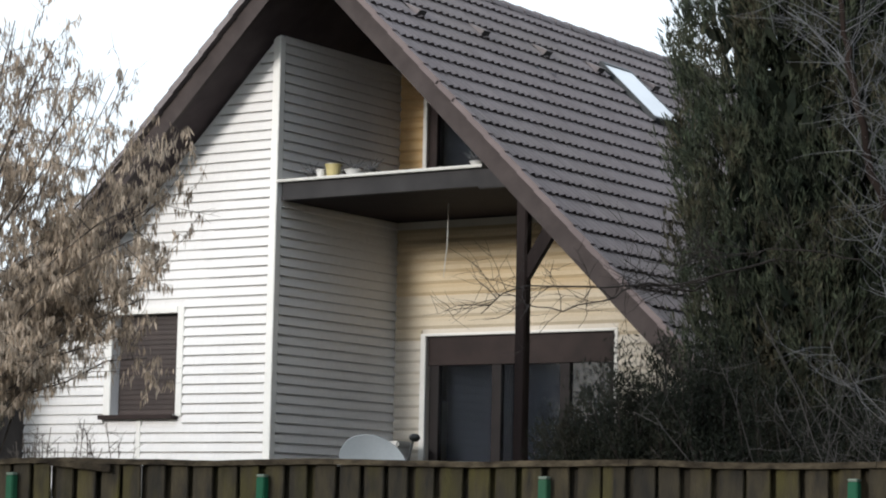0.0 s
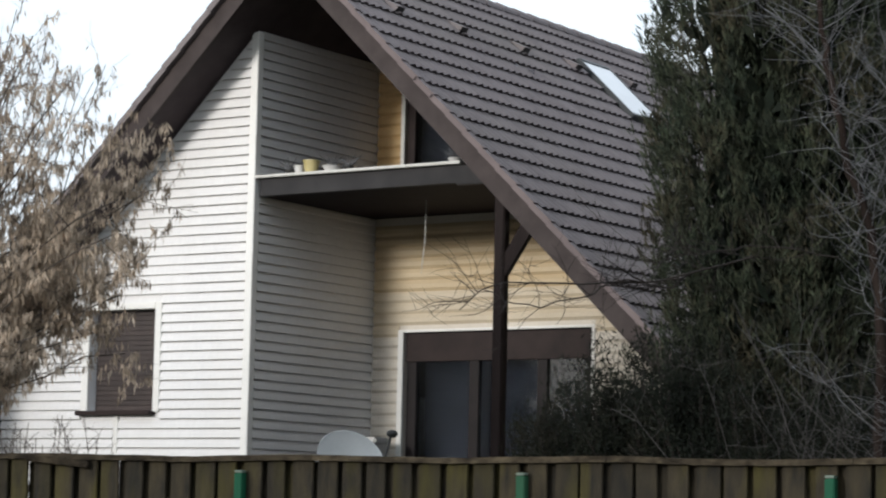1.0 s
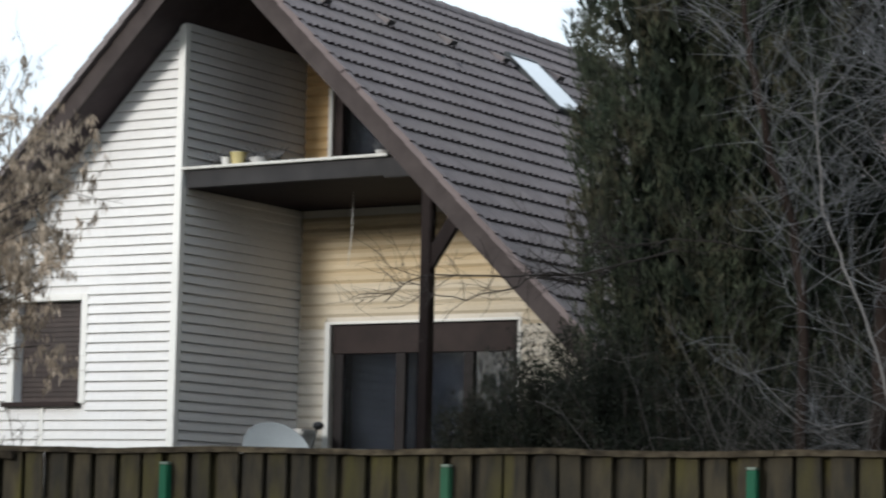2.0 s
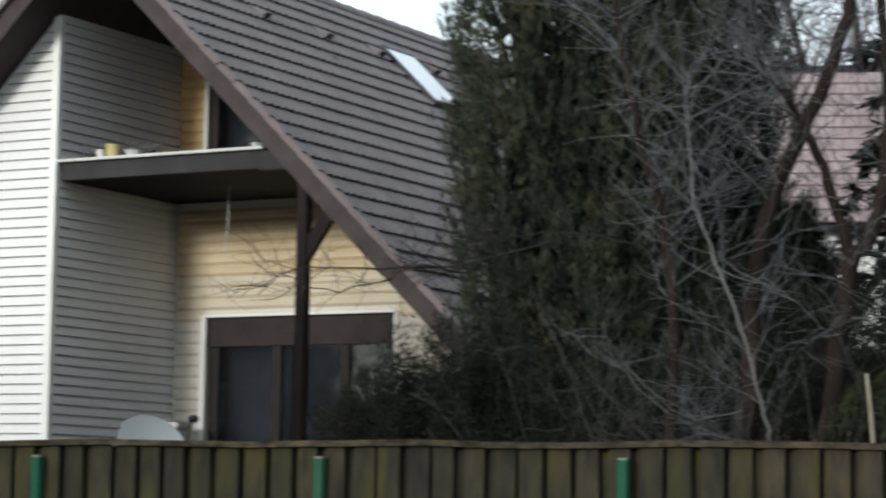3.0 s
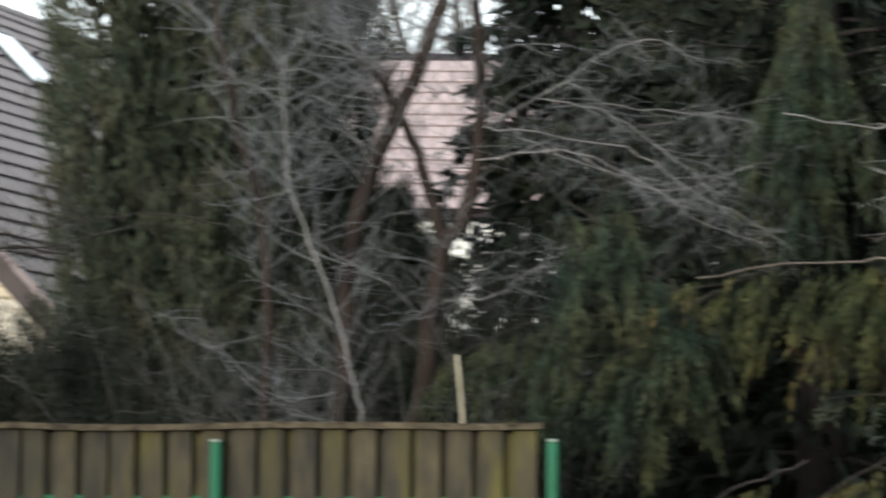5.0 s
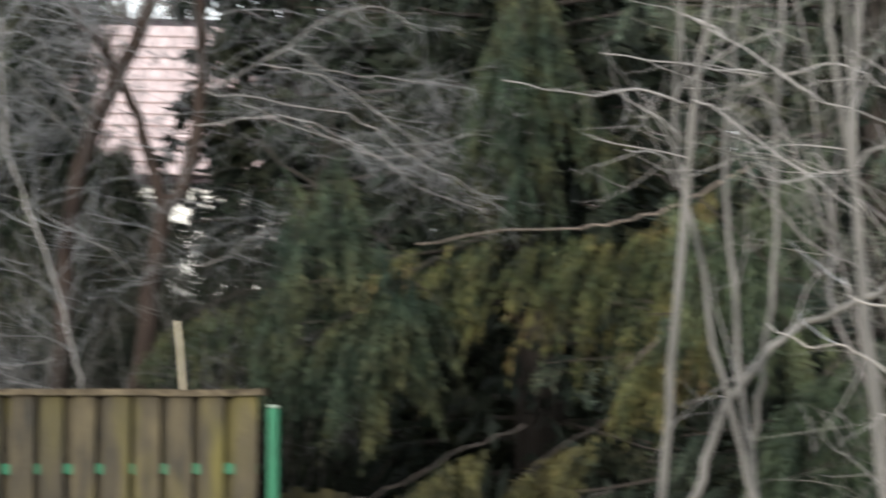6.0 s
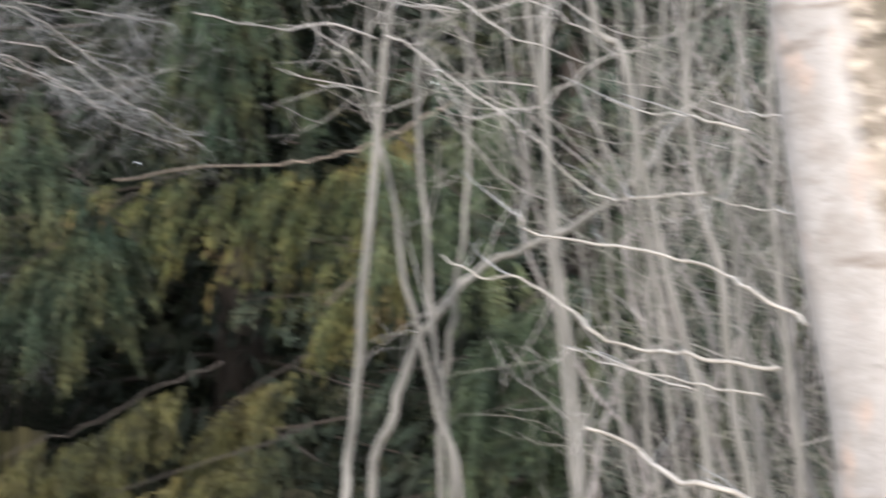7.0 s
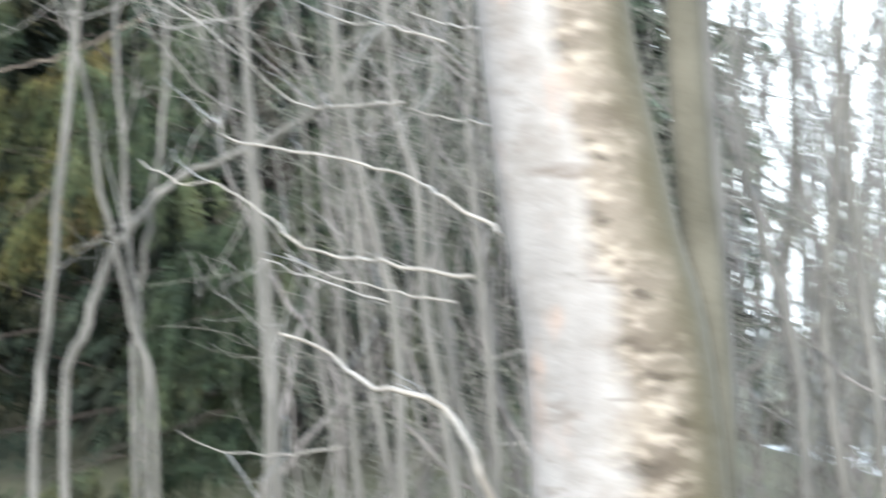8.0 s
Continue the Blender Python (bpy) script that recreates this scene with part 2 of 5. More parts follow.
M_OLIVE = foliage("olive_spruce_needles", (0.0139, 0.0174, 0.007), (0.0487, 0.0478, 0.0174), (0.0973, 0.0799, 0.0313), patch=1.4, uneven=0.6)
# Near-black copy: shade of cores and back rows put into the colour
M_SPRUCE_D = foliage("shade_dark_spruce_needles", (0.004, 0.007, 0.005), (0.010, 0.016, 0.010), (0.02, 0.022, 0.012), patch=1.1)
M_PINK = material("faded_pink_roof_tile", (0.25, 0.194, 0.198), (0.34, 0.272, 0.276), 2, 0.8, 0.2, 30, piece=0.15, island=0.0)
M_PLASTER = material("white_plaster", (0.72, 0.72, 0.7), (0.8, 0.8, 0.78), 2, 0.8, 0.1)
M_DISH = material("pale_grey_dish", (0.58, 0.6, 0.6), (0.66, 0.68, 0.68), 3, 0.5, 0.05)
M_BLACK = material("black_plastic", (0.02, 0.02, 0.02), (0.03, 0.03, 0.03), 5, 0.5, 0.05)
M_POT = material("yellow_glazed_pot", (0.42, 0.36, 0.16), (0.52, 0.45, 0.22), 8, 0.4, 0.05)
M_WHITEPOT = material("white_glazed_pot", (0.5, 0.5, 0.5), (0.62, 0.62, 0.6), 8, 0.4, 0.05)
M_WOODLAND = foliage("grey_green_spruce_needles", (0.018, 0.0304, 0.0236), (0.0428, 0.0585, 0.0428), (0.0698, 0.0743, 0.0473), patch=0.9)
M_THORN = material("dark_thorn_bark", (0.03, 0.0285, 0.027), (0.0713, 0.0675, 0.0645), 6, 0.85, 0.3, 50)
M_OLDFENCE = material("old_dark_plank", (0.018, 0.015, 0.004), (0.04, 0.034, 0.008), 12, 0.9, 0.4, 90, piece=0.4, stretch=(1, 1, 0.1))
M_SHED = material("dark_shed_board", (0.03, 0.026, 0.025), (0.055, 0.048, 0.045), 4, 0.8, 0.3, 50, piece=0.2, stretch=(1, 1, 0.3))
M_PATCH = material("pale_bluish_patch", (0.5, 0.55, 0.62), (0.66, 0.7, 0.76), 1.5, 0.6, 0.3)


# ---- mesh helpers
def mesh_from(name, verts, faces, mat, smooth=False):
    me = bpy.data.meshes.new(name)
    me.from_pydata([tuple(p) for p in verts], [], [tuple(q) for q in faces])
    me.materials.append(mat)
    if smooth:
        me.polygons.foreach_set("use_smooth", [True] * len(me.polygons))
    me.update()
    return me


def child(name, me, parent, label="", m=None):
    ob = new(name, me)
    ob.parent = parent
    if m is not None:
        ob.matrix_basis = m
    return tagged(ob, label) if label else ob


def part(name, bm, mat, parent, label="", smooth=False):
    me = bpy.data.meshes.new(name)
    bm.to_mesh(me)
    bm.free()
    me.materials.append(mat)
    if smooth:
        me.polygons.foreach_set("use_smooth", [True] * len(me.polygons))
    return child(name, me, parent, label)


def thing(name, m, label, category, group="", kind=""):
    ob = new(name)
    ob.matrix_basis = m
    return tagged(ob, label, category, group, kind)


def box(x0, x1, y0, y1, z0, z1, bevel=0.0, bm=None):
    bm = bm or bmesh.new()
    made = bmesh.ops.create_cube(bm, size=1.0, matrix=Matrix.Translation(((x0 + x1) / 2, (y0 + y1) / 2, (z0 + z1) / 2)) @ Matrix.Diagonal((x1 - x0, y1 - y0, z1 - z0, 1)))
    if bevel:
        edges = list({e for p in made["verts"] for e in p.link_edges})
        bmesh.ops.bevel(bm, geom=edges, offset=bevel, segments=2, affect="EDGES")
    return bm


def prism(outline, y0, y1):
    """A closed outline in x and z, pushed from y0 to y1."""
    bm = bmesh.new()
    a = [bm.verts.new((x, y0, z)) for x, z in outline]
    b = [bm.verts.new((x, y1, z)) for x, z in outline]
    k = len(outline)
    bm.faces.new(a[::-1])
    bm.faces.new(b)
    for i in range(k):
        bm.faces.new((a[i], a[(i + 1) % k], b[(i + 1) % k], b[i]))
    bmesh.ops.recalc_face_normals(bm, faces=bm.faces)
    return bm


def lathe(profile, sides=20, bm=None, m=Matrix()):
    """A turned shape from (radius, z) pairs."""
    bm = bm or bmesh.new()
    rings = []
    for r, z in profile:
        rings.append([bm.verts.new(m @ Vector((r * math.cos(a), r * math.sin(a), z))) for a in (2 * math.pi * i / sides for i in range(sides))])
    for a, b in zip(rings, rings[1:]):
        for i in range(sides):
            bm.faces.new((a[i], a[(i + 1) % sides], b[(i + 1) % sides], b[i]))
    bm.faces.new(rings[0][::-1])
    bm.faces.new(rings[-1])
    return bm


class Tubes:
    """Collects tapered tubes along polylines into one mesh."""
    def __init__(self):
        self.v, self.f = [], []

    def add(self, pts, radii, sides=5):
        pts = [Vector(p) for p in pts]
        base = len(self.v)
        for i, p in enumerate(pts):
            d = (pts[min(i + 1, len(pts) - 1)] - pts[max(i - 1, 0)]).normalized()
            a = d.orthogonal().normalized()
            b = d.cross(a)
            if i:
                a = (last - d * last.dot(d)).normalized()
                b = d.cross(a)
            last = a
            for k in range(sides):
                w = 2 * math.pi * k / sides
                self.v.append(p + (a * math.cos(w) + b * math.sin(w)) * radii[i])
        for i in range(len(pts) - 1):
            for k in range(sides):
                q, r = base + i * sides + k, base + i * sides + (k + 1) % sides
                self.f.append((q, r, r + sides, q + sides))
        self.f.append(tuple(base + (len(pts) - 1) * sides + k for k in range(sides)))
        return self

    def mesh(self, name, mat):
        return mesh_from(name, self.v, self.f, mat, True)


def slivers(name, P, D, L, W, mat, rng, curl=0.0):
    """Many narrow leaf blades: base points P, directions D, lengths L, widths W."""
    n = len(P)
    D = D / np.maximum(np.linalg.norm(D, axis=1, keepdims=True), 1e-6)
    side = np.cross(D, rng.normal(size=(n, 3)))
    side /= np.maximum(np.linalg.norm(side, axis=1, keepdims=True), 1e-6)
    L, W = np.broadcast_to(L, n)[:, None], np.broadcast_to(W, n)[:, None]
    mid = P + D * L * 0.45
    tip = P + D * L
    tip[:, 2] -= (curl * L)[:, 0]
    v = np.stack([P, mid + side * W / 2, tip, mid - side * W / 2], 1).reshape(-1, 3)
    me = bpy.data.meshes.new(name)
    me.vertices.add(4 * n)
    me.vertices.foreach_set("co", v.astype(np.float32).ravel())
    me.loops.add(4 * n)
    me.loops.foreach_set("vertex_index", np.arange(4 * n, dtype=np.int32))
    me.polygons.add(n)
    me.polygons.foreach_set("loop_start", np.arange(0, 4 * n, 4, dtype=np.int32))
    me.update(calc_edges=True)
    me.materials.append(mat)
    return me


def place(heading, distance, z=0.0):
    """A spot by heading about the camera and distance from the lane where the viewer stands."""
    a = radians(heading)
    return Vector((math.sin(a) * distance, math.cos(a) * distance, z))


def ground_z(x, y):
    """Flat by the lane, rising gently to the garden behind the fence."""
    d = x * 0.489 + y * 0.8725
    s = min(max((d - 6.0) / 17.0, 0.0), 1.0)
    a = min(max((x * 0.8725 - y * 0.489 - 1.0) / 6.0, 0.0), 1.0)
    return 1.35 * s * s * (3 - 2 * s) * (1 - 0.9 * a * a * (3 - 2 * a))


# ---- ground, one sheet to the horizon
def build_ground():
    ticks = [-2500, -600, -150, -60] + [i * 2.0 for i in range(-20, 41)] + [120, 250, 700, 2500]
    v = [(x, y, ground_z(x, y) + (0.05 * noise.noise(Vector((x * 0.6, y * 0.6, 0))))) for y in ticks for x in ticks]
    k = len(ticks)
    f = [(j * k + i, j * k + i + 1, (j + 1) * k + i + 1, (j + 1) * k + i) for j in range(k - 1) for i in range(k - 1)]
    tagged(new("ground", mesh_from("ground", v, f, M_GROUND, True)), "rough winter grass and leaf litter rising to the garden", "ground", kind="structure")


build_ground()


# ---- the house: gable front with a recessed terrace, balcony above it
HB = 1.35                       # ground height at the house
RISE = 0.97                     # roof pitch, about 44 degrees
APEX_X, APEX_Z = 0.7, 7.53      # underside of the ridge
WALL_L, WALL_R, DEEP = -3.5, 4.9, 9.5
BACK = 2.23                     # depth of the recess
VERGE = -0.6
COURSE, BACK_COURSE, FIRST = 0.103, 0.125, 1.393

house = thing("house", pose(-1.771, 26.541, HB, 0, 0, -34), "gabled house with cream siding, brown tiled roof and a recessed balcony", "house")


def hpart(name, bm, mat, parent=None, label="", smooth=False):
    bmesh.ops.translate(bm, verts=bm.verts, vec=(0, 0, -HB))
    return part(name, bm, mat, parent or house, label, smooth)


def under(x):
    """Height of the roof's underside."""
    return APEX_Z - RISE * abs(x - APEX_X)


def left_at(z):
    return APEX_X - (APEX_Z - z) / RISE


def right_at(z):
    return APEX_X + (APEX_Z - z) / RISE


def siding_board(lo, hi, lo2, hi2, z, h, put, mat, parent):
    """One lap board with its shadow groove; put() lays (along, out, up) onto a wall."""
    prof = [(0.0, 0.0), (0.0, 0.014), (0.032, 0.018), (0.025, h * 0.6), (0.010, h), (0.0, h)]
    if h > 0.11:
        prof = [(0.0, 0.0), (0.006, 0.010), (0.026, h * 0.28), (0.028, h * 0.65), (0.011, h * 0.96), (0.0, h)]
    v, k = [], len(prof)
    for a, b in ((lo, lo2), (hi, hi2)):
        v += [Vector(put(a + (b - a) * q / h, o, z + q)) - Vector((0, 0, HB)) for o, q in prof]
    f = [(i, i + 1, k + i + 1, k + i) for i in range(k - 1)] + [tuple(range(k))[::-1], tuple(range(k, 2 * k))]
    child("siding_board", mesh_from("siding_board", v, f, mat), parent)


def side_boards(parent, put, bounds, holes, top, h, mat, first=FIRST):
    z, tone = first, mat
    while z < top:
        mat = tone(z) if callable(tone) else tone
        lo, hi = bounds(z)
        lo2, hi2 = bounds(z + h)
        spans = [(lo, hi, lo2, hi2)]
        for a, b, c, d in holes:
            if z + h > c + 0.02 and z < d - 0.02:
                cut = []
                for s in spans:
                    if s[0] < a:
                        cut.append((s[0], min(s[1], a), s[2], min(s[3], a)))
                    if s[1] > b:
                        cut.append((max(s[0], b), s[1], max(s[2], b), s[3]))
                spans = cut
        for s in spans:
            if s[1] - s[0] > 0.03 and s[3] - s[2] > -0.01:
                siding_board(s[0], s[1], s[2], max(s[3], s[2]), z, h, put, mat, parent)
        z += h


def lit_tone(z):
    """Board tone by height: pale low, ochre high, putting the light's gradient into colour."""
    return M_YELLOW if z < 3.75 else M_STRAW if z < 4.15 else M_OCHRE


def build_walls():
    # front wall with its window opening
    wx0, wx1, wz0, wz1 = -2.18, -1.26, 2.84, 3.93
    outlines = [[(WALL_L, 1.2), (wx0, 1.2), (wx0, under(wx0)), (WALL_L, under(WALL_L))],
                [(wx1, 1.2), (0, 1.2), (0, under(0)), (wx1, under(wx1))],
                [(wx0, 1.2), (wx1, 1.2), (wx1, wz0), (wx0, wz0)],
                [(wx0, wz1), (wx1, wz1), (wx1, under(wx1)), (wx0, under(wx0))]]
    walls = [hpart("wall", prism(o, 0.0, 0.25), M_SIDING, label="cream vinyl-clad gable wall") for o in outlines]
    wall = walls[0]
    holes = [(wx0 - 0.10, wx1 + 0.09, wz0 - 0.03, wz1 + 0.07)]
    joint = [(-1.80, -1.735, 0.0, wz0 - 0.02)]
    side_boards(wall, lambda t, o, z: (t, -o, z), lambda z: (max(WALL_L + 0.05, left_at(z) + 0.05), -0.06), holes + joint, under(0) - 0.05, COURSE, M_SIDING)
    for name, b in (("corner_trim", box(-0.065, 0.03, -0.03, 0.07, 1.3, under(0) - 0.02, 0.006)),
                    ("edge_trim", box(WALL_L - 0.03, WALL_L + 0.05, -0.032, 0.03, 1.3, under(WALL_L) - 0.02, 0.006)),
                    ("joint_trim", box(-1.80, -1.735, -0.03, 0.01, 1.3, wz0 - 0.05, 0.005))):
        hpart(name, b, M_TRIM, wall)
    # window
    window = tagged(new("window"), "small brown-framed window with white surround")
    window.parent = house
    for name, b, mat, lab in (
            ("trim", box(wx0 - 0.10, wx0, -0.035, 0.02, wz0 - 0.02, wz1 + 0.07, 0.006), M_TRIM, ""),
            ("trim", box(wx1, wx1 + 0.09, -0.035, 0.02, wz0 - 0.02, wz1 + 0.07, 0.006), M_TRIM, ""),
            ("trim", box(wx0, wx1, -0.035, 0.02, wz1, wz1 + 0.07, 0.006), M_TRIM, ""),
            ("sill", box(wx0 - 0.12, wx1 + 0.02, -0.10, 0.14, wz0 - 0.055, wz0 - 0.005, 0.008), M_FRAME, "dark brown sill"),
            ("frame", box(wx0, wx0 + 0.06, 0.13, 0.19, wz0, wz1), M_FRAME, ""),
            ("frame", box(wx1 - 0.06, wx1, 0.13, 0.19, wz0, wz1), M_FRAME, ""),
            ("frame", box(wx0 + 0.06, wx1 - 0.06, 0.13, 0.19, wz0, wz0 + 0.06), M_FRAME, ""),
            ("frame", box(wx0 + 0.06, wx1 - 0.06, 0.13, 0.19, wz1 - 0.09, wz1), M_FRAME, ""),
            ("pane", box(wx0 + 0.06, wx1 - 0.06, 0.15, 0.158, wz0 + 0.06, wz1 - 0.09), M_GLASS, ""),
            # brown panel added to stand for the reflection of the bush
            ("blind", box(wx0 + 0.02, wx1 - 0.02, 0.28, 0.29, wz0, wz1), M_FRAME, "dark brown panel behind the glass, added for its brown reflection")):
        hpart(name, b, mat, window, lab)
    # slatted shutter added over the pane, so that no sky is reflected
    shutter = hpart("shutter", box(wx0 + 0.004, wx1 - 0.004, 0.112, 0.122, wz0 + 0.004, wz1 - 0.004), M_FRAME, window, "lowered dark brown roller shutter")
    for i in range(20):
        z = wz0 + 0.006 + i * 0.054
        hpart("slat", box(wx0 + 0.006, wx1 - 0.006, 0.098, 0.111, z, z + 0.050, 0.005), M_SLAT, shutter)
    # return wall of the recess
    wall = hpart("wall", prism([(-0.22, 1.2), (-0.002, 1.2), (-0.002, under(0)), (-0.22, under(-0.22))], 0.26, BACK + 0.2), M_SIDING, label="shaded return wall of the recess")
    side_boards(wall, lambda t, o, z: (o, t, z), lambda z: (0.07, BACK), [], under(0) - 0.02, COURSE, M_SIDING)
    # back wall of the recess with the terrace door and the balcony door
    d0, d1, dz = 0.45, 2.86, 3.8
    u0, u1, uz0, uz1 = 0.40, 1.9, 5.3, 6.75
    walls = []
    for o in ([(0, 1.2), (d0, 1.2), (d0, 5.3), (0, 5.3)], [(d1, 1.2), (WALL_R, 1.2), (WALL_R, under(WALL_R)), (right_at(5.3), 5.3), (d1, 5.3)],
              [(d0, dz), (d1, dz), (d1, 5.3), (d0, 5.3)], [(0, 5.3), (u0, 5.3), (u0, under(u0)), (0, under(0))],
              [(u1, 5.3), (right_at(5.3), 5.3), (u1, under(u1))], [(u0, uz1), (u1, uz1 - 0.2), (u1, under(u1)), (APEX_X, APEX_Z), (u0, under(u0))]):
        walls.append(hpart("wall", prism(o, BACK, BACK + 0.22), M_YELLOW, label="siding-clad back wall of the recess, light put into its tones"))
    wall = walls[0]
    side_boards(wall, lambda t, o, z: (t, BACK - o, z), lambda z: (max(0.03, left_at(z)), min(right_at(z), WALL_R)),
                [(d0 - 0.07, d1 + 0.04, 0, dz + 0.03), (u0 - 0.05, u1 + 0.05, uz0 - 0.2, uz1)], 5.0, BACK_COURSE, lit_tone, 1.38)
    # balcony-level boards carry the warm light in their material
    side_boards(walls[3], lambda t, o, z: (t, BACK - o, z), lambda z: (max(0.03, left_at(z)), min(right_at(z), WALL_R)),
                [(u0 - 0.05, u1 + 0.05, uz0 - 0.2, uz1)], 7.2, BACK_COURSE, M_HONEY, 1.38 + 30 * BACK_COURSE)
    door = tagged(new("terrace_door"), "wide brown terrace door with dark glass and white surround")
    door.parent = house
    y = BACK
    for name, b, mat, lab in (
            ("trim", box(d0 - 0.07, d0, y - 0.04, y + 0.02, 1.35, dz + 0.03, 0.006), M_TRIM, ""),
            ("trim", box(d1, d1 + 0.04, y - 0.04, y + 0.02, 1.35, dz + 0.03, 0.006), M_TRIM, ""),
            ("trim", box(d0, d1, y - 0.04, y + 0.02, dz, dz + 0.03, 0.006), M_TRIM, ""),
            ("shutter_box", box(d0, d1, y + 0.03, y + 0.2, dz - 0.32, dz), M_FRAME, "brown roller shutter box"),
            ("frame", box(d0, d0 + 0.12, y + 0.06, y + 0.14, 1.4, dz - 0.32), M_DOORFRAME, ""),
            ("frame", box(d0 + 0.82, d0 + 0.94, y + 0.06, y + 0.14, 1.4, dz - 0.32), M_DOORFRAME, ""),
            ("frame", box(d1 - 0.72, d1 - 0.60, y + 0.06, y + 0.14, 1.4, dz - 0.32), M_DOORFRAME, ""),
            ("frame", box(d1 - 0.1, d1, y + 0.06, y + 0.14, 1.4, dz - 0.32), M_DOORFRAME, ""),
            ("pane", box(d0 + 0.12, d0 + 0.82, y + 0.09, y + 0.10, 1.4, dz - 0.32), M_GLASS, ""),
            ("pane", box(d0 + 0.94, d1 - 0.72, y + 0.09, y + 0.10, 1.4, dz - 0.32), M_GLASS, ""),
            ("pane", box(d1 - 0.60, d1 - 0.1, y + 0.09, y + 0.10, 1.4, dz - 0.32), M_GLASS, ""),
            ("curtain", box(d0 + 0.05, d1 - 0.05, y + 0.35, y + 0.36, 1.4, dz - 0.3), M_DARK, "dark grey panel behind the glass, holding the panes' reflection tone")):
        hpart(name, b, mat, door, lab)
    door = tagged(new("balcony_door"), "dark-framed balcony door with a pale edge strip")
    door.parent = house
    for name, b, mat, lab in (
            ("trim", box(u0 - 0.05, u0, y - 0.035, y + 0.02, 5.3, uz1, 0.005), M_TRIM, ""),
            ("frame", box(u0, u0 + 0.1, y + 0.03, y + 0.1, 5.3, uz1 - 0.01), M_FRAME, ""),
            ("frame", box(u1 - 0.1, u1, y + 0.03, y + 0.1, 5.3, uz1 - 0.22), M_FRAME, ""),
            ("pane", box(u0 + 0.1, u1 - 0.1, y + 0.06, y + 0.07, 5.3, uz1 - 0.01), M_GLASS, ""),
            ("curtain", box(u0 + 0.02, u1 - 0.02, y + 0.3, y + 0.31, 5.3, uz1 - 0.05), M_DARK, "dark panel behind the glass, toned for reflections")):
        hpart(name, b, mat, door, lab)
    # plain outer walls that close the body
    for b in (box(WALL_L, WALL_L + 0.2, 0.25, DEEP, 1.2, under(WALL_L)), box(WALL_R - 0.2, WALL_R, BACK + 0.22, DEEP, 1.2, under(WALL_R)),
              prism([(WALL_L, 1.2), (WALL_R, 1.2), (WALL_R, under(WALL_R)), (APEX_X, APEX_Z), (WALL_L, under(WALL_L))], DEEP, DEEP + 0.2)):
        hpart("wall", b, M_SIDING)
    hpart("terrace_floor", box(0.0, WALL_R + 0.5, -0.3, BACK, 1.2, 1.4), M_GREY, label="grey terrace slab")


def build_balcony():
    bal = tagged(new("balcony"), "dark balcony slab with grey fascia and pale capping")
    bal.parent = house
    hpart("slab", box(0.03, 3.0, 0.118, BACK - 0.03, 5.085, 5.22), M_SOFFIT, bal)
    hpart("fascia", box(0.06, 2.62, 0.03, 0.115, 5.08, 5.262, 0.006), M_GREY, bal)
    hpart("capping", box(0.03, 2.60, -0.03, 0.22, 5.266, 5.296, 0.006), M_CAP, bal, "pale metal capping")
    hpart("bracket", box(2.53, 2.98, 0.015, 0.11, 5.055, 5.25, 0.01), M_GREY, bal)
    hpart("post", box(3.0, 3.12, 0.0, 0.11, 1.38, under(3.12) - 0.01, 0.012), M_BEAM, bal, "dark timber post")
    b = prism([(3.122, 4.12), (3.122, 4.36), (3.36, 4.72), (3.48, 4.64)], 0.02, 0.09)
    hpart("brace", b, M_BEAM, bal)
    t = Tubes().add([(1.52, 1.0, 5.083 - HB), (1.515, 1.0, 4.66 - HB), (1.49, 1.0, 4.45 - HB), (1.475, 1.0, 4.3 - HB)], [0.004, 0.005, 0.005, 0.003], 6)
    child("cord", t.mesh("cord", M_CAP), bal, "pale hanging cord")


def slope_matrix(sign, s, y, lift):
    """A frame on the roof: x along the ridge, y down the slope, z out of the roof."""
    a = math.atan(RISE)
    top = Vector((APEX_X, 0, APEX_Z + 0.2 - HB))
    e = Vector((sign * math.cos(a), 0, -math.sin(a)))
    n = Vector((sign * math.sin(a), 0, math.cos(a)))
    m = Matrix((Vector((0, 1, 0)), e, n)).transposed().to_4x4()
    m.translation = top + e * s + Vector((0, y, 0)) + n * lift
    return m


TILE_W, TILE_L = 0.125, 0.27


def tile_data():
    """A pantile with one roll and a thick lower lip."""
    xs = [0.0, 0.021, 0.042, 0.0635, 0.085, 0.106, 0.127]
    hs = [0.0, 0.007, 0.021, 0.028, 0.021, 0.007, 0.0]
    low = [TILE_L + 0.002 + 0.12 * h for h in hs]
    v = [(x, -0.03, 0.3 * h) for x, h in zip(xs, hs)] + [(x, y, h + 0.020) for x, y, h in zip(xs, low, hs)] + [(x, y - 0.026, 0.4 * h - 0.006) for x, y, h in zip(xs, low, hs)]
    k = len(xs)
    f = [(i, i + 1, k + i + 1, k + i) for i in range(k - 1)] + [(k + i, k + i + 1, 2 * k + i + 1, 2 * k + i) for i in range(k - 1)]
    f += [(0, k, 2 * k), (k - 1, 3 * k - 1, 2 * k - 1)]
    return v, f


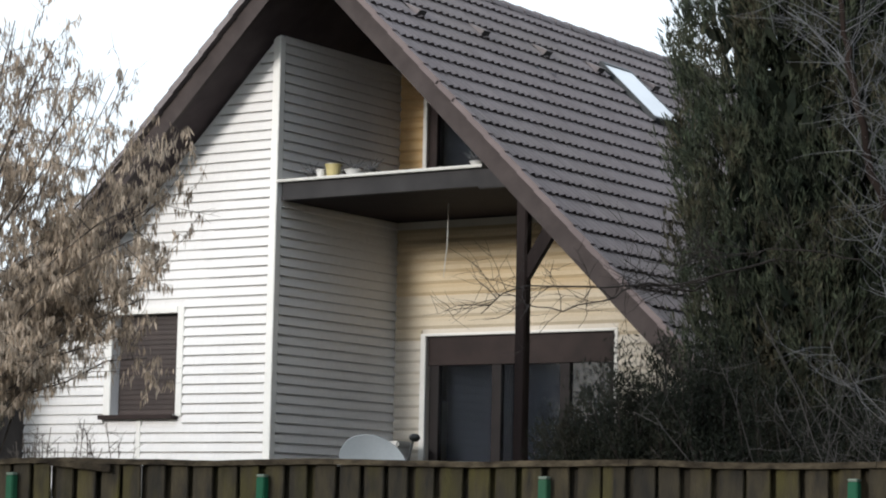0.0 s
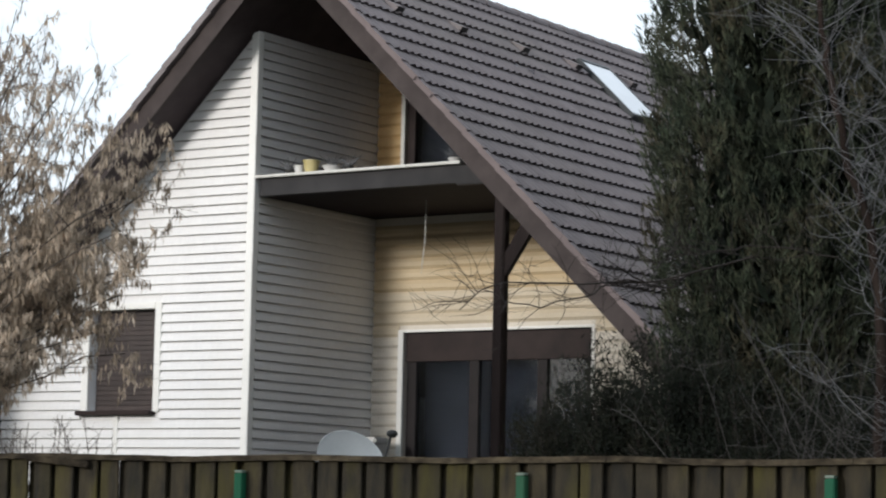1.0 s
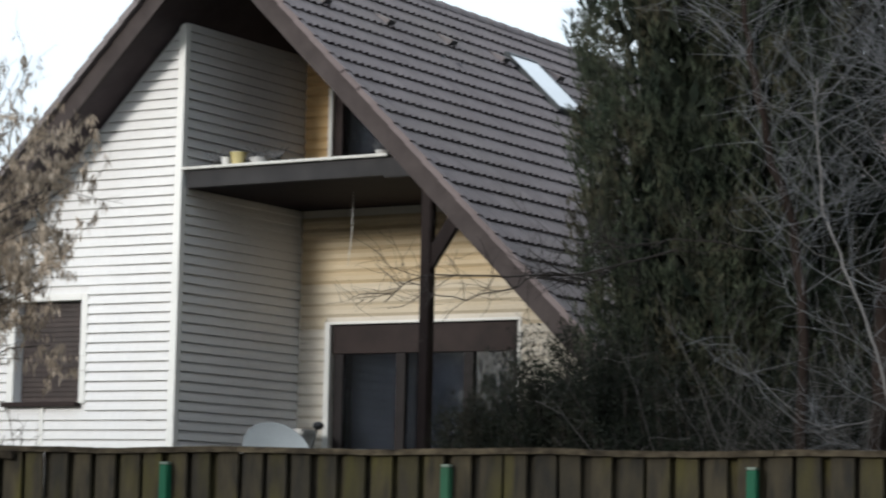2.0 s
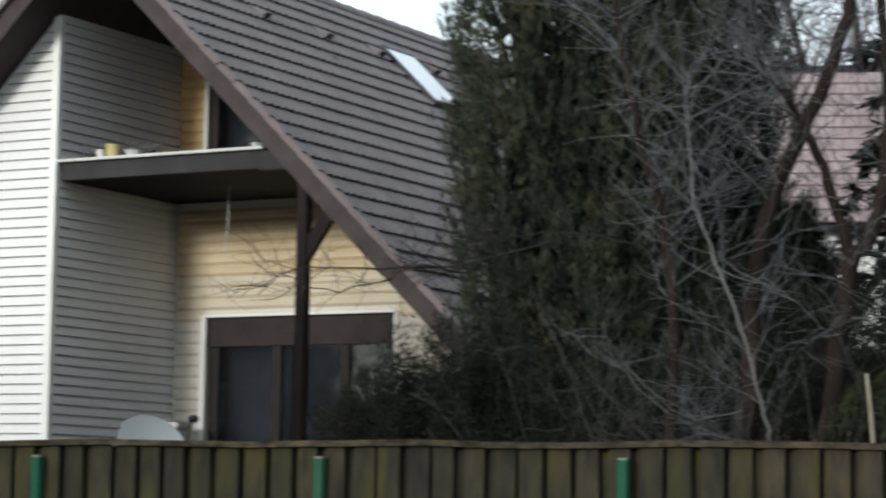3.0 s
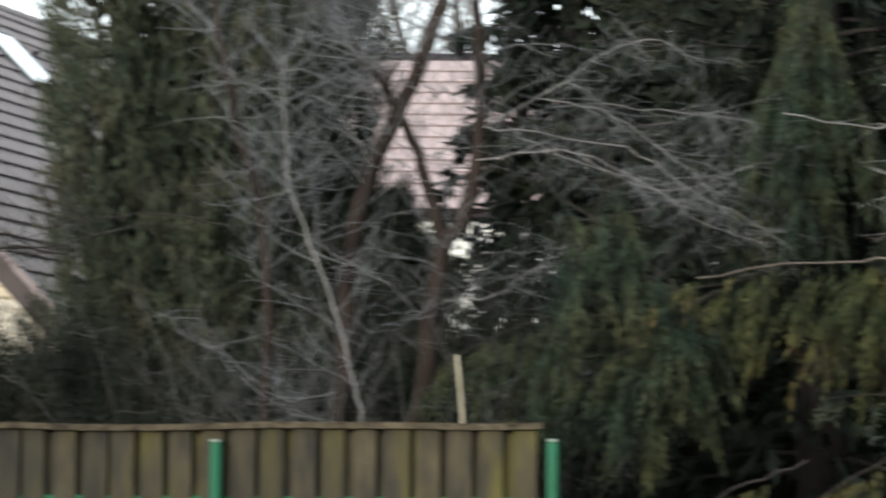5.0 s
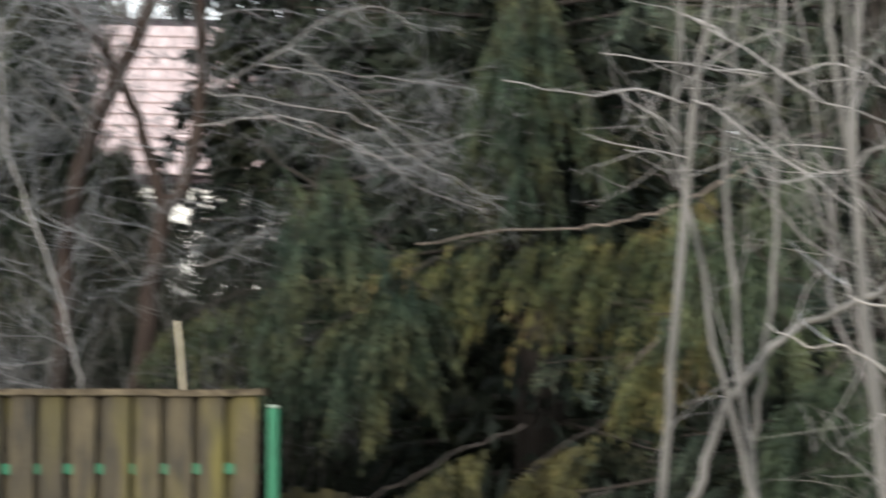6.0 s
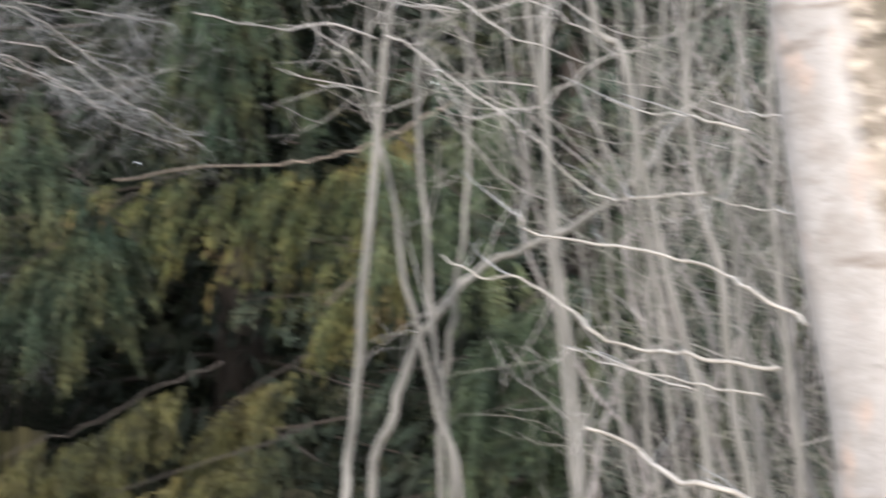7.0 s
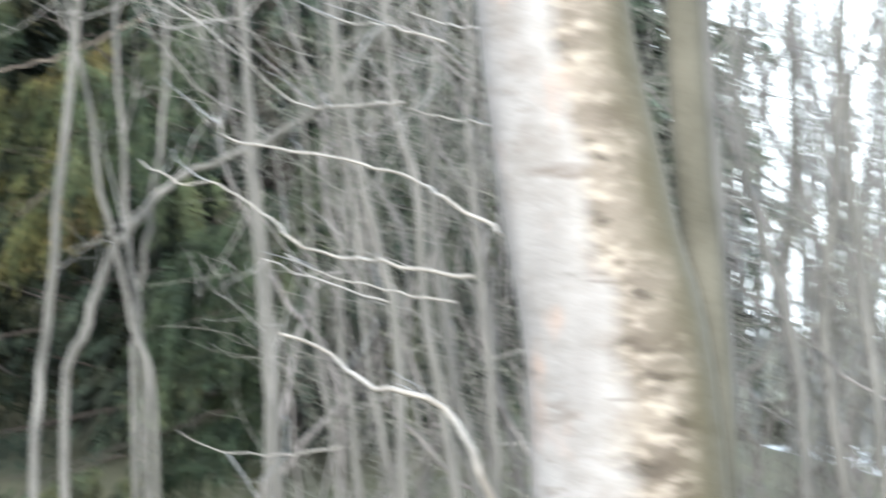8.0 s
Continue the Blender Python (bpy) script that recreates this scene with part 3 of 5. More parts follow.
def build_roof():
    deck = 0.2
    outline = [(-4.05, under(-4.05)), (APEX_X, APEX_Z), (5.45, under(5.45)), (5.45, under(5.45) + deck), (APEX_X, APEX_Z + deck), (-4.05, under(-4.05) + deck)]
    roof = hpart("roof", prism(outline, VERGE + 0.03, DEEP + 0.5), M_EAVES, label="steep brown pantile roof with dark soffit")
    for s, e in ((-1, -4.1), (1, 5.5)):
        b = prism([(e, under(e) - 0.09), (APEX_X, APEX_Z - 0.09), (APEX_X, APEX_Z + 0.2), (e, under(e) + 0.2)], VERGE - 0.03, VERGE + 0.027)
        hpart("barge_board", b, M_BARGE, roof)
    hpart("gutter", box(5.4, 5.52, VERGE, DEEP, under(5.45) + 0.02, under(5.45) + 0.12, 0.02), M_BARGE, roof)
    v, f = tile_data()
    me = mesh_from("tile", v, f, M_TILE)
    rows, cols = 25, 83
    skip = lambda r, c: 0.86 < (r + 0.5) * TILE_L < 1.95 and 39.7 < c < 45.0
    for sign in (1, -1):
        rest_v, rest_f = [], []
        for r in range(rows):
            for c in range(cols):
                if sign > 0 and skip(r, c):
                    continue
                m = slope_matrix(sign, r * TILE_L + 0.06, VERGE - 0.06 + c * TILE_W, 0.004 + 0.002 * math.sin(r * 5.1 + c * 3.7))
                if sign > 0 and 1 <= r < 13 and c < 25:
                    child("tile", me, roof, m=m)
                else:
                    base = len(rest_v)
                    rest_v += [m @ Vector(p) for p in v]
                    rest_f += [tuple(base + i for i in q) for q in f]
        tagged(child("tile_field", mesh_from("tile_field", rest_v, rest_f, M_TILE_REST), roof), kind="stuff")
    # verge tiles: stepped cover strip along both gable edges
    for sign in (1, -1):
        b = -0.02 if sign > 0 else -0.03
        vm = mesh_from("verge_tile", [(-0.05, 0, b), (0.035, 0, b), (0.035, 0, 0.035), (-0.05, 0, 0.035), (-0.05, 0.29, b + 0.01), (0.035, 0.29, b + 0.01), (0.035, 0.29, 0.05), (-0.05, 0.29, 0.05)],
                       [(0, 1, 2, 3), (7, 6, 5, 4), (0, 4, 5, 1), (1, 5, 6, 2), (2, 6, 7, 3), (3, 7, 4, 0)], M_VERGE if sign > 0 else M_TILE)
        for r in range(rows):
            child("verge_tile", vm, roof, m=slope_matrix(sign, r * TILE_L + 0.04, VERGE - 0.05, 0.01))
    ridge = bmesh.new()
    prof = [(0.13 * math.cos(a), 0.10 * math.sin(a)) for a in (math.pi * i / 8 for i in range(9))]
    a = [ridge.verts.new((x * 1.12, -0.03, z * 1.15)) for x, z in prof]
    b = [ridge.verts.new((x, 0.36, z)) for x, z in prof]
    for i in range(8):
        ridge.faces.new((a[i], a[i + 1], b[i + 1], b[i]))
    ridge.faces.new(a)
    rm = bpy.data.meshes.new("ridge_tile")
    ridge.to_mesh(rm)
    ridge.free()
    rm.materials.append(M_TILE)
    for i in range(30):
        child("ridge_tile", rm, roof, m=pose(APEX_X, VERGE - 0.04 + i * 0.35, APEX_Z + 0.112 - HB))
    # skylight
    light = tagged(new("skylight"), "narrow roof window, sky reflection put into its pale pane")
    light.parent = house
    light.matrix_basis = slope_matrix(1, 0.88, 4.28, 0.0)
    w, h = 0.80, 1.06
    for name, b, mat in (("frame", box(0.03, 0.075, 0, h, 0, 0.085, 0.008), M_SKYFRAME), ("frame", box(w - 0.075, w - 0.03, 0, h, 0, 0.085, 0.008), M_SKYFRAME),
                         ("frame", box(0.075, w - 0.075, 0, 0.06, 0, 0.09, 0.008), M_SKYFRAME), ("frame", box(0.075, w - 0.075, h - 0.06, h, 0, 0.085, 0.008), M_SKYFRAME),
                         ("pane", box(0.075, w - 0.075, 0.06, h - 0.06, 0.05, 0.08), M_SKYPANE)):
        part(name, b, mat, light)
    # vent tiles
    for y in (0.39, 1.61, 2.9, 4.19 - 0.12, 5.39):
        vent = tagged(new("roof_vent"), "small hooded roof vent tile")
        vent.parent = house
        vent.matrix_basis = slope_matrix(1, 1.02, y, 0.03) @ Matrix.Diagonal((0.75, 0.8, 0.75, 1))
        bm = bmesh.new()
        q = [bm.verts.new(p) for p in ((-0.10, -0.16, 0.0), (0.10, -0.16, 0.0), (0.10, 0.12, 0.0), (-0.10, 0.12, 0.0), (-0.08, 0.12, 0.10), (0.08, 0.12, 0.10))]
        for fc in ((0, 1, 5, 4), (0, 4, 3), (1, 2, 5), (0, 3, 2, 1)):
            bm.faces.new([q[i] for i in fc])
        part("hood", bm, M_TILE, vent)
        part("opening", box(-0.085, 0.085, 0.10, 0.118, 0.005, 0.085), M_BLACK, vent, "dark vent opening")


M_SLAT = material("brown_shutter_slat", (0.030, 0.019, 0.018), (0.048, 0.033, 0.030), 5, 0.5, 0.1, 40, piece=0.25)
M_VERGE = material("brown_verge_tile", (0.115, 0.088, 0.090), (0.16, 0.125, 0.126), 3, 0.65, 0.2, piece=0.08)
M_SKYFRAME = material("dark_metal_frame", (0.010, 0.015, 0.019), (0.02, 0.027, 0.033), 4, 0.45, 0.05)
# opaque pane, the bright sky's reflection put into its pale colour
M_SKYPANE = material("sky_toned_roof_pane", (0.78, 0.82, 0.86), (0.84, 0.88, 0.92), 2, 0.08, 0.0, spec=1.0)


# ---- fence of upright boards on green steel posts
FENCE = pose(-1.156, 16.459, 0.0, 0, 0, -29.25)


def rough_plank(x0, x1, y0, y1, z0, z1):
    """A plank lying along x with frayed, uneven edges."""
    bm = bmesh.new()
    n = int((x1 - x0) / 0.05)
    rows = []
    for i in range(n + 1):
        x = x0 + (x1 - x0) * i / n
        w = [0.010 * noise.noise(Vector((x * s, y0 + 7 * k, z0))) for k, s in enumerate((9.0, 17.0, 5.0, 21.0))]
        sag = 0.007 * math.sin(x * 3.1) + 0.006 * noise.noise(Vector((x * 2, 3, 1)))
        rows.append([bm.verts.new(p) for p in ((x, y0 + w[0], z0 + sag + 0.4 * w[1]), (x, y1, z0 + sag), (x, y1 - 0.004, z1 + sag), (x, (y0 + y1) / 2, z1 + sag + 0.3 * w[3]), (x, y0 + 0.006 + w[0], z1 + sag - abs(w[2])))])
    for a, b in zip(rows, rows[1:]):
        for k in range(5):
            bm.faces.new((a[k], a[(k + 1) % 5], b[(k + 1) % 5], b[k]))
    bm.faces.new(rows[0])
    bm.faces.new(rows[-1][::-1])
    bmesh.ops.recalc_face_normals(bm, faces=bm.faces)
    return bm


def build_fence():
    rng = random.Random(5)
    fence = thing("fence", FENCE, "weathered board fence with a flat cap rail and green steel posts", "fence")
    shift = {-1: 0.015, 0: 0.05, 1: 0.08, 2: 0.045, 3: 0.035}     # the posts' uneven spacing, fitted to the camera's view
    for i in range(-4, 4):
        at = 2.0 * i + shift.get(i, 0.0)
        base = ground_z(*(FENCE @ Vector((2.0 * i, 0, 0))).xy) - 0.1
        b = box(at - 0.03, at + 0.03, -0.065, -0.005, base, 1.955, 0.006)
        post = part("post", b, M_GREEN, fence, "green painted steel post")
        part("cap", box(at - 0.032, at + 0.032, -0.067, -0.003, 1.957, 1.972, 0.006), M_POSTCAP, post, "grey-green plastic post cap")
        if i < 3:
            for z in (1.62, 0.75):
                part("rail", box(2.0 * i + 0.002, 2.0 * i + (1.93 if i == 2 else 1.998), 0.036, 0.064, z - 0.03, z + 0.03, 0.004), M_GREEN, fence, "green steel cross rail")
    meshes = []
    for k in range(5):
        w = 0.130 + 0.005 * k
        b = box(-w / 2, w / 2, 0, 0.022, 0, 1.0, 0.004)
        for p in b.verts:
            p.co.x += 0.004 * math.sin(p.co.z * 4 + k)
        me = bpy.data.meshes.new("board")
        b.to_mesh(me)
        b.free()
        me.materials.append(M_FENCE)
        meshes.append(me)
    gone = (-1.66, -1.48, -0.94, -0.2)
    x, k = 5.86, 0
    while x > -7.9:
        g = ground_z(*(FENCE @ Vector((x, 0, 0))).xy)
        top = 2.045 + rng.uniform(-0.004, 0.004)
        m = Matrix.Translation((x, 0.008 + rng.uniform(0, 0.006), g + 0.04)) @ Euler((0, rng.uniform(-0.008, 0.008), 0)).to_matrix().to_4x4() @ Matrix.Diagonal((1, 1, top - g - 0.04, 1))
        child("board", meshes[k % 5], fence, m=m)
        xb = x - 0.0925
        slit = min(abs(xb - q) for q in gone) < 0.09
        m = Matrix.Translation((xb + (-0.003 if slit else 0.0), 0.068 + rng.uniform(0, 0.004), g + 0.04)) @ Matrix.Diagonal((0.84 if slit else 1, 1, top - g - 0.05, 1))
        child("board", meshes[2 if slit else (k + 2) % 5], fence, m=m)
        x -= 0.185 + rng.uniform(-0.006, 0.006)
        k += 1
    x = 5.97
    while x > -8:
        length = rng.uniform(1.5, 2.3)
        b = rough_plank(x - length + 0.004, x, -0.025, 0.11, 2.032, 2.07)
        part("cap_rail", b, M_RAIL, fence)
        x -= length
    b = box(-0.26, 0.26, -0.04, -0.015, -0.03, 0.02, 0.004)
    bmesh.ops.transform(b, matrix=pose(-1.42, 0, 2.03, 0, 5, 0), verts=b.verts)
    part("loose_strip", b, M_RAIL, fence, "split strip hanging off the cap rail")


build_walls()
build_balcony()
build_roof()
build_fence()


# ---- plants
def smooth_line(pts, per=4):
    """A soft curve through the points."""
    pts = [Vector(p) for p in pts]
    q = [pts[0] * 2 - pts[1]] + pts + [pts[-1] * 2 - pts[-2]]
    out = []
    for i in range(1, len(q) - 2):
        a, b, c, d = q[i - 1:i + 3]
        for k in range(per):
            t = k / per
            out.append(0.5 * (2 * b + (c - a) * t + (2 * a - 5 * b + 4 * c - d) * t * t + (3 * b - a - 3 * c + d) * t ** 3))
    return out + [pts[-1]]


def kinked(line, amount, seed):
    """Small bends at the buds, so that no twig runs as smooth as wire."""
    rng = random.Random(seed * 7 + len(line))
    return [p + Vector((rng.gauss(0, amount), rng.gauss(0, amount), rng.gauss(0, amount))) * (0 < i < len(line) - 1) for i, p in enumerate(line)]


def curve_at(distance, pairs, drift=0.0, seed=0):
    """A branch line from pairs of heading and height, fitted to the camera's view; drift leads it nearer or farther
    along its length.
    """
    rng = random.Random(seed)
    k = len(pairs)
    return kinked(smooth_line([place(h, distance + drift * i / k + rng.uniform(-0.04, 0.04), z) for i, (h, z) in enumerate(pairs)]), distance * 0.0006, seed)


def taper(n, r0, r1):
    return [r0 + (r1 - r0) * i / (n - 1) for i in range(n)]


def sprout(tubes, rng, line, count, length, r, lift=0.3, depth=1, kids=4, lines=None, start=0.15, sides=4):
    """Side twigs along a branch, with twigs of their own."""
    for _ in range(count):
        i = rng.uniform(start, 0.98) * (len(line) - 1)
        a = line[int(i)]
        b = line[min(int(i) + 1, len(line) - 1)]
        p = a.lerp(b, i - int(i))
        along = (line[-1] - line[0]).normalized()
        d = (along * rng.uniform(0.1, 0.9) + Vector((rng.gauss(0, 1), rng.gauss(0, 1), rng.gauss(0, 0.7) + lift)).normalized()).normalized()
        n = length * rng.uniform(0.45, 1.15)
        pts, q = [p], p.copy()
        for k in range(4):
            d = (d + Vector((rng.gauss(0, 0.16), rng.gauss(0, 0.16), rng.gauss(0, 0.16) + 0.05 * lift))).normalized()
            q = q + d * n / 4
            pts.append(q.copy())
        tubes.add(pts, taper(5, r, r * 0.35), sides)
        if lines is not None:
            lines.append(pts)
        if depth > 1:
            sprout(tubes, rng, pts, kids, length * 0.55, r * 0.6, lift, depth - 1, kids, lines, 0.2, 3)


def stem_from(base, target, bow, rng, n=7):
    """A stem that rises steeply and bends over to its tip."""
    base, target = Vector(base), Vector(target)
    mid = base.lerp(target, 0.45) + Vector((0, 0, bow * (target - base).length))
    out = []
    for i in range(n + 1):
        t = i / n
        out.append(base * (1 - t) ** 2 + mid * 2 * t * (1 - t) + target * t * t + Vector((rng.gauss(0, 0.02), rng.gauss(0, 0.02), rng.gauss(0, 0.02))) * (0 < i))
    return out


def tree(name, at, label, category, group=""):
    return thing(name, Matrix.Translation(at), label, category, group)


def keep(tubes, name, mat, owner, label=""):
    if tubes.v:
        o = owner.matrix_basis.translation
        tubes.v = [p - o for p in tubes.v]
        return child(name, tubes.mesh(name, mat), owner, label)


def stuff(ob):
    return tagged(ob, kind="stuff") if ob else None


def leaves(owner, name, P, D, L, W, mat, rng, curl=0.0, label=""):
    o = np.array(owner.matrix_basis.translation)
    me = slivers(name, np.asarray(P) - o, np.asarray(D), L, W, mat, rng, curl)
    return child(name, me, owner, label)


# hazel with catkins beside the gable
def build_hazel():
    rng = random.Random(11)
    base = place(-13.6, 20.4)
    base.z = ground_z(base.x, base.y)
    hazel = tree("hazel_bush", base, "bare hazel bush hung with beige catkins", "bush")
    tips = [(-10.6, 5.9), (-9.7, 5.45), (-9.2, 5.1), (-8.9, 5.35), (-8.0, 5.0), (-8.6, 4.6), (-7.3, 4.65), (-6.6, 4.75), (-6.3, 4.35), (-6.2, 4.2), (-6.4, 3.9), (-6.4, 3.6),
            (-6.9, 3.5), (-7.4, 3.3), (-7.6, 3.9), (-8.4, 3.9), (-9.4, 4.3), (-9.9, 4.8), (-12.5, 5.8), (-13.5, 5.3), (-13.2, 4.3), (-11.8, 6.1), (-6.9, 4.1), (-7.0, 3.8), (-7.8, 4.3), (-6.7, 3.35), (-6.8, 3.1), (-6.6, 2.9), (-8.6, 3.0), (-9.3, 2.85), (-7.8, 3.15), (-10.2, 3.2)]
    twigs, lines = Tubes(), []
    for i, (h, z) in enumerate(tips):
        tip = place(h, 20.2 + rng.uniform(-0.9, 0.7), z)
        line = stem_from(base + Vector((rng.uniform(-0.25, 0.25), rng.uniform(-0.25, 0.25), -0.05)), tip, 0.34 if z < 4.3 else 0.12, rng, 9)
        keep(Tubes().add(line, taper(10, 0.03 if z > 4.3 else 0.013, 0.005), 6), "stem", M_BARK, hazel)
        fresh = []
        sprout(twigs, rng, line, 14, 0.5, 0.0042, 0.35, 2, 4, fresh, 0.5)
        lines += fresh
        lines.append(line[4:])
    for i in range(17):                       # slim upright rods beside the gable
        h = -11.2 + 3.9 * i / 16
        foot = base.lerp(place(-11.0, 20.6, base.z), 0.75) + Vector((rng.uniform(-0.3, 0.3), rng.uniform(-0.3, 0.3), -0.05))
        tip = place(h, 20.6 + rng.uniform(-0.3, 0.5), 5.85 - 0.2 * max(h + 9.4, 0) - rng.uniform(0, 0.5))
        line = stem_from(foot, tip, 0.06, rng, 9)
        keep(Tubes().add(line, taper(10, 0.016, 0.0035), 6), "stem", M_BARK, hazel)
        fresh = []
        sprout(twigs, rng, line[4:], 9, 0.38, 0.0035, 0.75, 2, 3, fresh, 0.25)
        lines += fresh[::2]
    stuff(keep(twigs, "twig_mass", M_BARK, hazel))
    nr = np.random.default_rng(3)
    P = []
    for pts in lines:
        k = 18 if pts[-1].z > 4.6 else 27
        for _ in range(k):
            i = rng.uniform(0.3, 1.0) * (len(pts) - 1)
            P.append(pts[int(i)].lerp(pts[min(int(i) + 1, len(pts) - 1)], i % 1))
    P = np.array(P) + nr.normal(0, 0.012, (len(P), 3))
    head = np.degrees(np.arctan2(P[:, 0], P[:, 1]))
    core = 4.4 + (head + 6.0) * 0.39          # line of the thick swag, fitted to the camera's view, falling away from the gable
    odds = np.where(P[:, 2] > core + 0.4, 0.6, np.where(P[:, 2] > core - 0.55, 1.3, 0.5))
    P = P[(nr.uniform(0, 1, len(P)) < odds) & (head < np.where(P[:, 2] > 3.95, -5.45, -5.95))]
    D = nr.normal(0, 0.22, (len(P), 3)) + np.array([0.0, 0, -1.0])
    stuff(leaves(hazel, "catkin_mass", P, D, nr.uniform(0.05, 0.105, len(P)), nr.uniform(0.010, 0.016, len(P)), M_CATKIN, nr, label="drooping beige catkins"))


def build_weeds():
    """Dry weeds whose tips just clear the fence below the window."""
    rng = random.Random(64)
    for h in (-9.4, -8.7, -8.0, -7.4):
        base = on_ground(h, 18.6)
        owner = tree("dry_weed", base, "dry dark weed with seed heads behind the fence", "weed", "weeds behind the fence")
        twigs = Tubes()
        for _ in range(9):
            tip = place(h + rng.uniform(-0.6, 0.6), 18.6 + rng.uniform(-0.3, 0.3), rng.uniform(2.1, 2.36))
            line = stem_from(base + Vector((rng.uniform(-0.1, 0.1), rng.uniform(-0.1, 0.1), -0.05)), tip, 0.12, rng, 6)
            keep(Tubes().add(line, taper(7, 0.006, 0.003), 5), "stalk", M_BARK, owner)
            sprout(twigs, rng, line, 6, 0.16, 0.003, 0.3, 2, 3, None, 0.6)
        stuff(keep(twigs, "twig_mass", M_BARK, owner))


# thick upright conifers made of many small sprays
def sprays(centres, out, nr, per, length, width, hang, spread):
    """Fans of blades about spray centres; out points away from the stem."""
    k = len(centres)
    P = np.repeat(centres, per, 0) + nr.normal(0, spread, (k * per, 3))
    D = np.repeat(out, per, 0) * 0.55 + nr.normal(0, 0.36, (k * per, 3)) + np.array([0, 0, hang])
    return P, D, nr.uniform(0.6, 1.25, k * per) * length, nr.uniform(0.7, 1.2, k * per) * width


def build_thuja(at, height, radius, clumps, per, mat, seed, label, group="", length=0.085, width=0.0125, taper_up=0.75, name="thuja"):
    nr = np.random.default_rng(seed)
    owner = tree(name, at, label, "conifer", group)
    stem = Tubes().add([at + Vector((0, 0, -0.1)), at + Vector((0.03, 0, height * 0.5)), at + Vector((0, 0.04, height * 0.96))], [radius * 0.1, radius * 0.07, 0.01], 8)
    keep(stem, "trunk", M_DARKBARK, owner)
    z = nr.uniform(0.03, 1.0, clumps) ** 0.9
    a = nr.uniform(0, 2 * np.pi, clumps)
    lump = 0.13 * np.sin(3 * a + 7 * z + seed) + 0.10 * np.sin(5 * a - 11 * z) + 0.09 * np.sin(19 * z + 2 * a) + 0.10 * np.sin(9 * a + 31 * z) * np.sin(47 * z - 4 * a)
    prof = np.minimum(1.0, (1.02 - z) / (1 - taper_up)) ** 0.75 * (0.75 + 0.25 * np.minimum(1, z / 0.15))
    r = radius * prof * (1 + lump) * (0.70 + 0.30 * nr.uniform(0, 1, clumps) ** 0.5)
    out = np.stack([np.cos(a), np.sin(a), np.zeros(clumps)], 1)
    c = out * r[:, None] + np.array(at) + np.stack([np.zeros(clumps), np.zeros(clumps), z * height], 1)
    # every spray is a flat upright plume, its tip leaning out
    way = out * 0.30 + nr.normal(0, 0.22, (clumps, 3)) + np.array([0, 0, 1.0])
    long = nr.uniform(0.16, 0.42, clumps)
    t = nr.uniform(-0.5, 0.5, (clumps, per))
    P = c[:, None, :] + way[:, None, :] * (long[:, None] * t)[..., None] + nr.normal(0, 0.017, (clumps, per, 3)) * (1.3 - 1.4 * np.abs(t))[..., None]
    D = way[:, None, :] + nr.normal(0, 0.30, (clumps, per, 3))
    k = clumps * per
    leaves(owner, "crown", P.reshape(-1, 3), D.reshape(-1, 3), nr.uniform(0.6, 1.25, k) * length, nr.uniform(0.7, 1.2, k) * width, mat, nr)
    # filler sprays that close the crown, the core's shade put into their colour
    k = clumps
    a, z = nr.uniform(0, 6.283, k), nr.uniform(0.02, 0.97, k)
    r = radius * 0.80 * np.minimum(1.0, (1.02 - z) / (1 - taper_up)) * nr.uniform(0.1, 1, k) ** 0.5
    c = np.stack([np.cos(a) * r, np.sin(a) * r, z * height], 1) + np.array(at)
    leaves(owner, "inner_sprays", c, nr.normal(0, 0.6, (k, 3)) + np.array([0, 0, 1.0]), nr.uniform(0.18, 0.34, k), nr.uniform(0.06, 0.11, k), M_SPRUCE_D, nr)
    return owner


def build_juniper(at, height, plumes, seed):
    """A spreading shrub of arching, feathery plumes."""
    rng, nr = random.Random(seed), np.random.default_rng(seed)
    owner = tree("juniper", at, "dark feathery spreading juniper behind the fence", "conifer", "junipers behind the fence")
    stems, C, O = Tubes(), [], []
    for _ in range(plumes):
        a, lean, n = rng.uniform(0, 6.283), rng.uniform(0.1, 0.42 if plumes > 50 else 0.75), height * rng.uniform(0.6, 1.1)
        d = Vector((math.cos(a), math.sin(a), 0))
        tip = at + d * n * lean * 0.75 + Vector((0, 0, n * (1.0 - 0.35 * lean)))
        line = stem_from(at + d * 0.1, tip, 0.1, rng, 6)
        stems.add(line, taper(7, 0.012, 0.003), 4)
        k = 46
        t = nr.uniform(0.12, 1.0, k) * 6
        pts = np.array([tuple(p) for p in line])
        q = np.minimum(t.astype(int), 5)
        c = pts[q] + (pts[q + 1] - pts[q]) * (t - q)[:, None]
        C.append(c + nr.normal(0, 0.06, (k, 3)))
        way = pts[-1] - pts[2]
        O.append(np.repeat((way / np.linalg.norm(way))[None], k, 0))
    stuff(keep(stems, "branch_mass", M_DARKBARK, owner))
    P, D, L, W = sprays(np.concatenate(C), np.concatenate(O), nr, 15, 0.055, 0.0095, 0.0, 0.036)
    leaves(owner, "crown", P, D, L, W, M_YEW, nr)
    # near-black filler blades stand for the shade inside the shrub
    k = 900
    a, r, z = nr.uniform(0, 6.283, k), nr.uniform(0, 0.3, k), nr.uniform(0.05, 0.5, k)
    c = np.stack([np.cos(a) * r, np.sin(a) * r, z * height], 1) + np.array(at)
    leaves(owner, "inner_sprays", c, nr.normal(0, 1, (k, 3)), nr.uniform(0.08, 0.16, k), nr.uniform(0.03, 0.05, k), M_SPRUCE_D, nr)


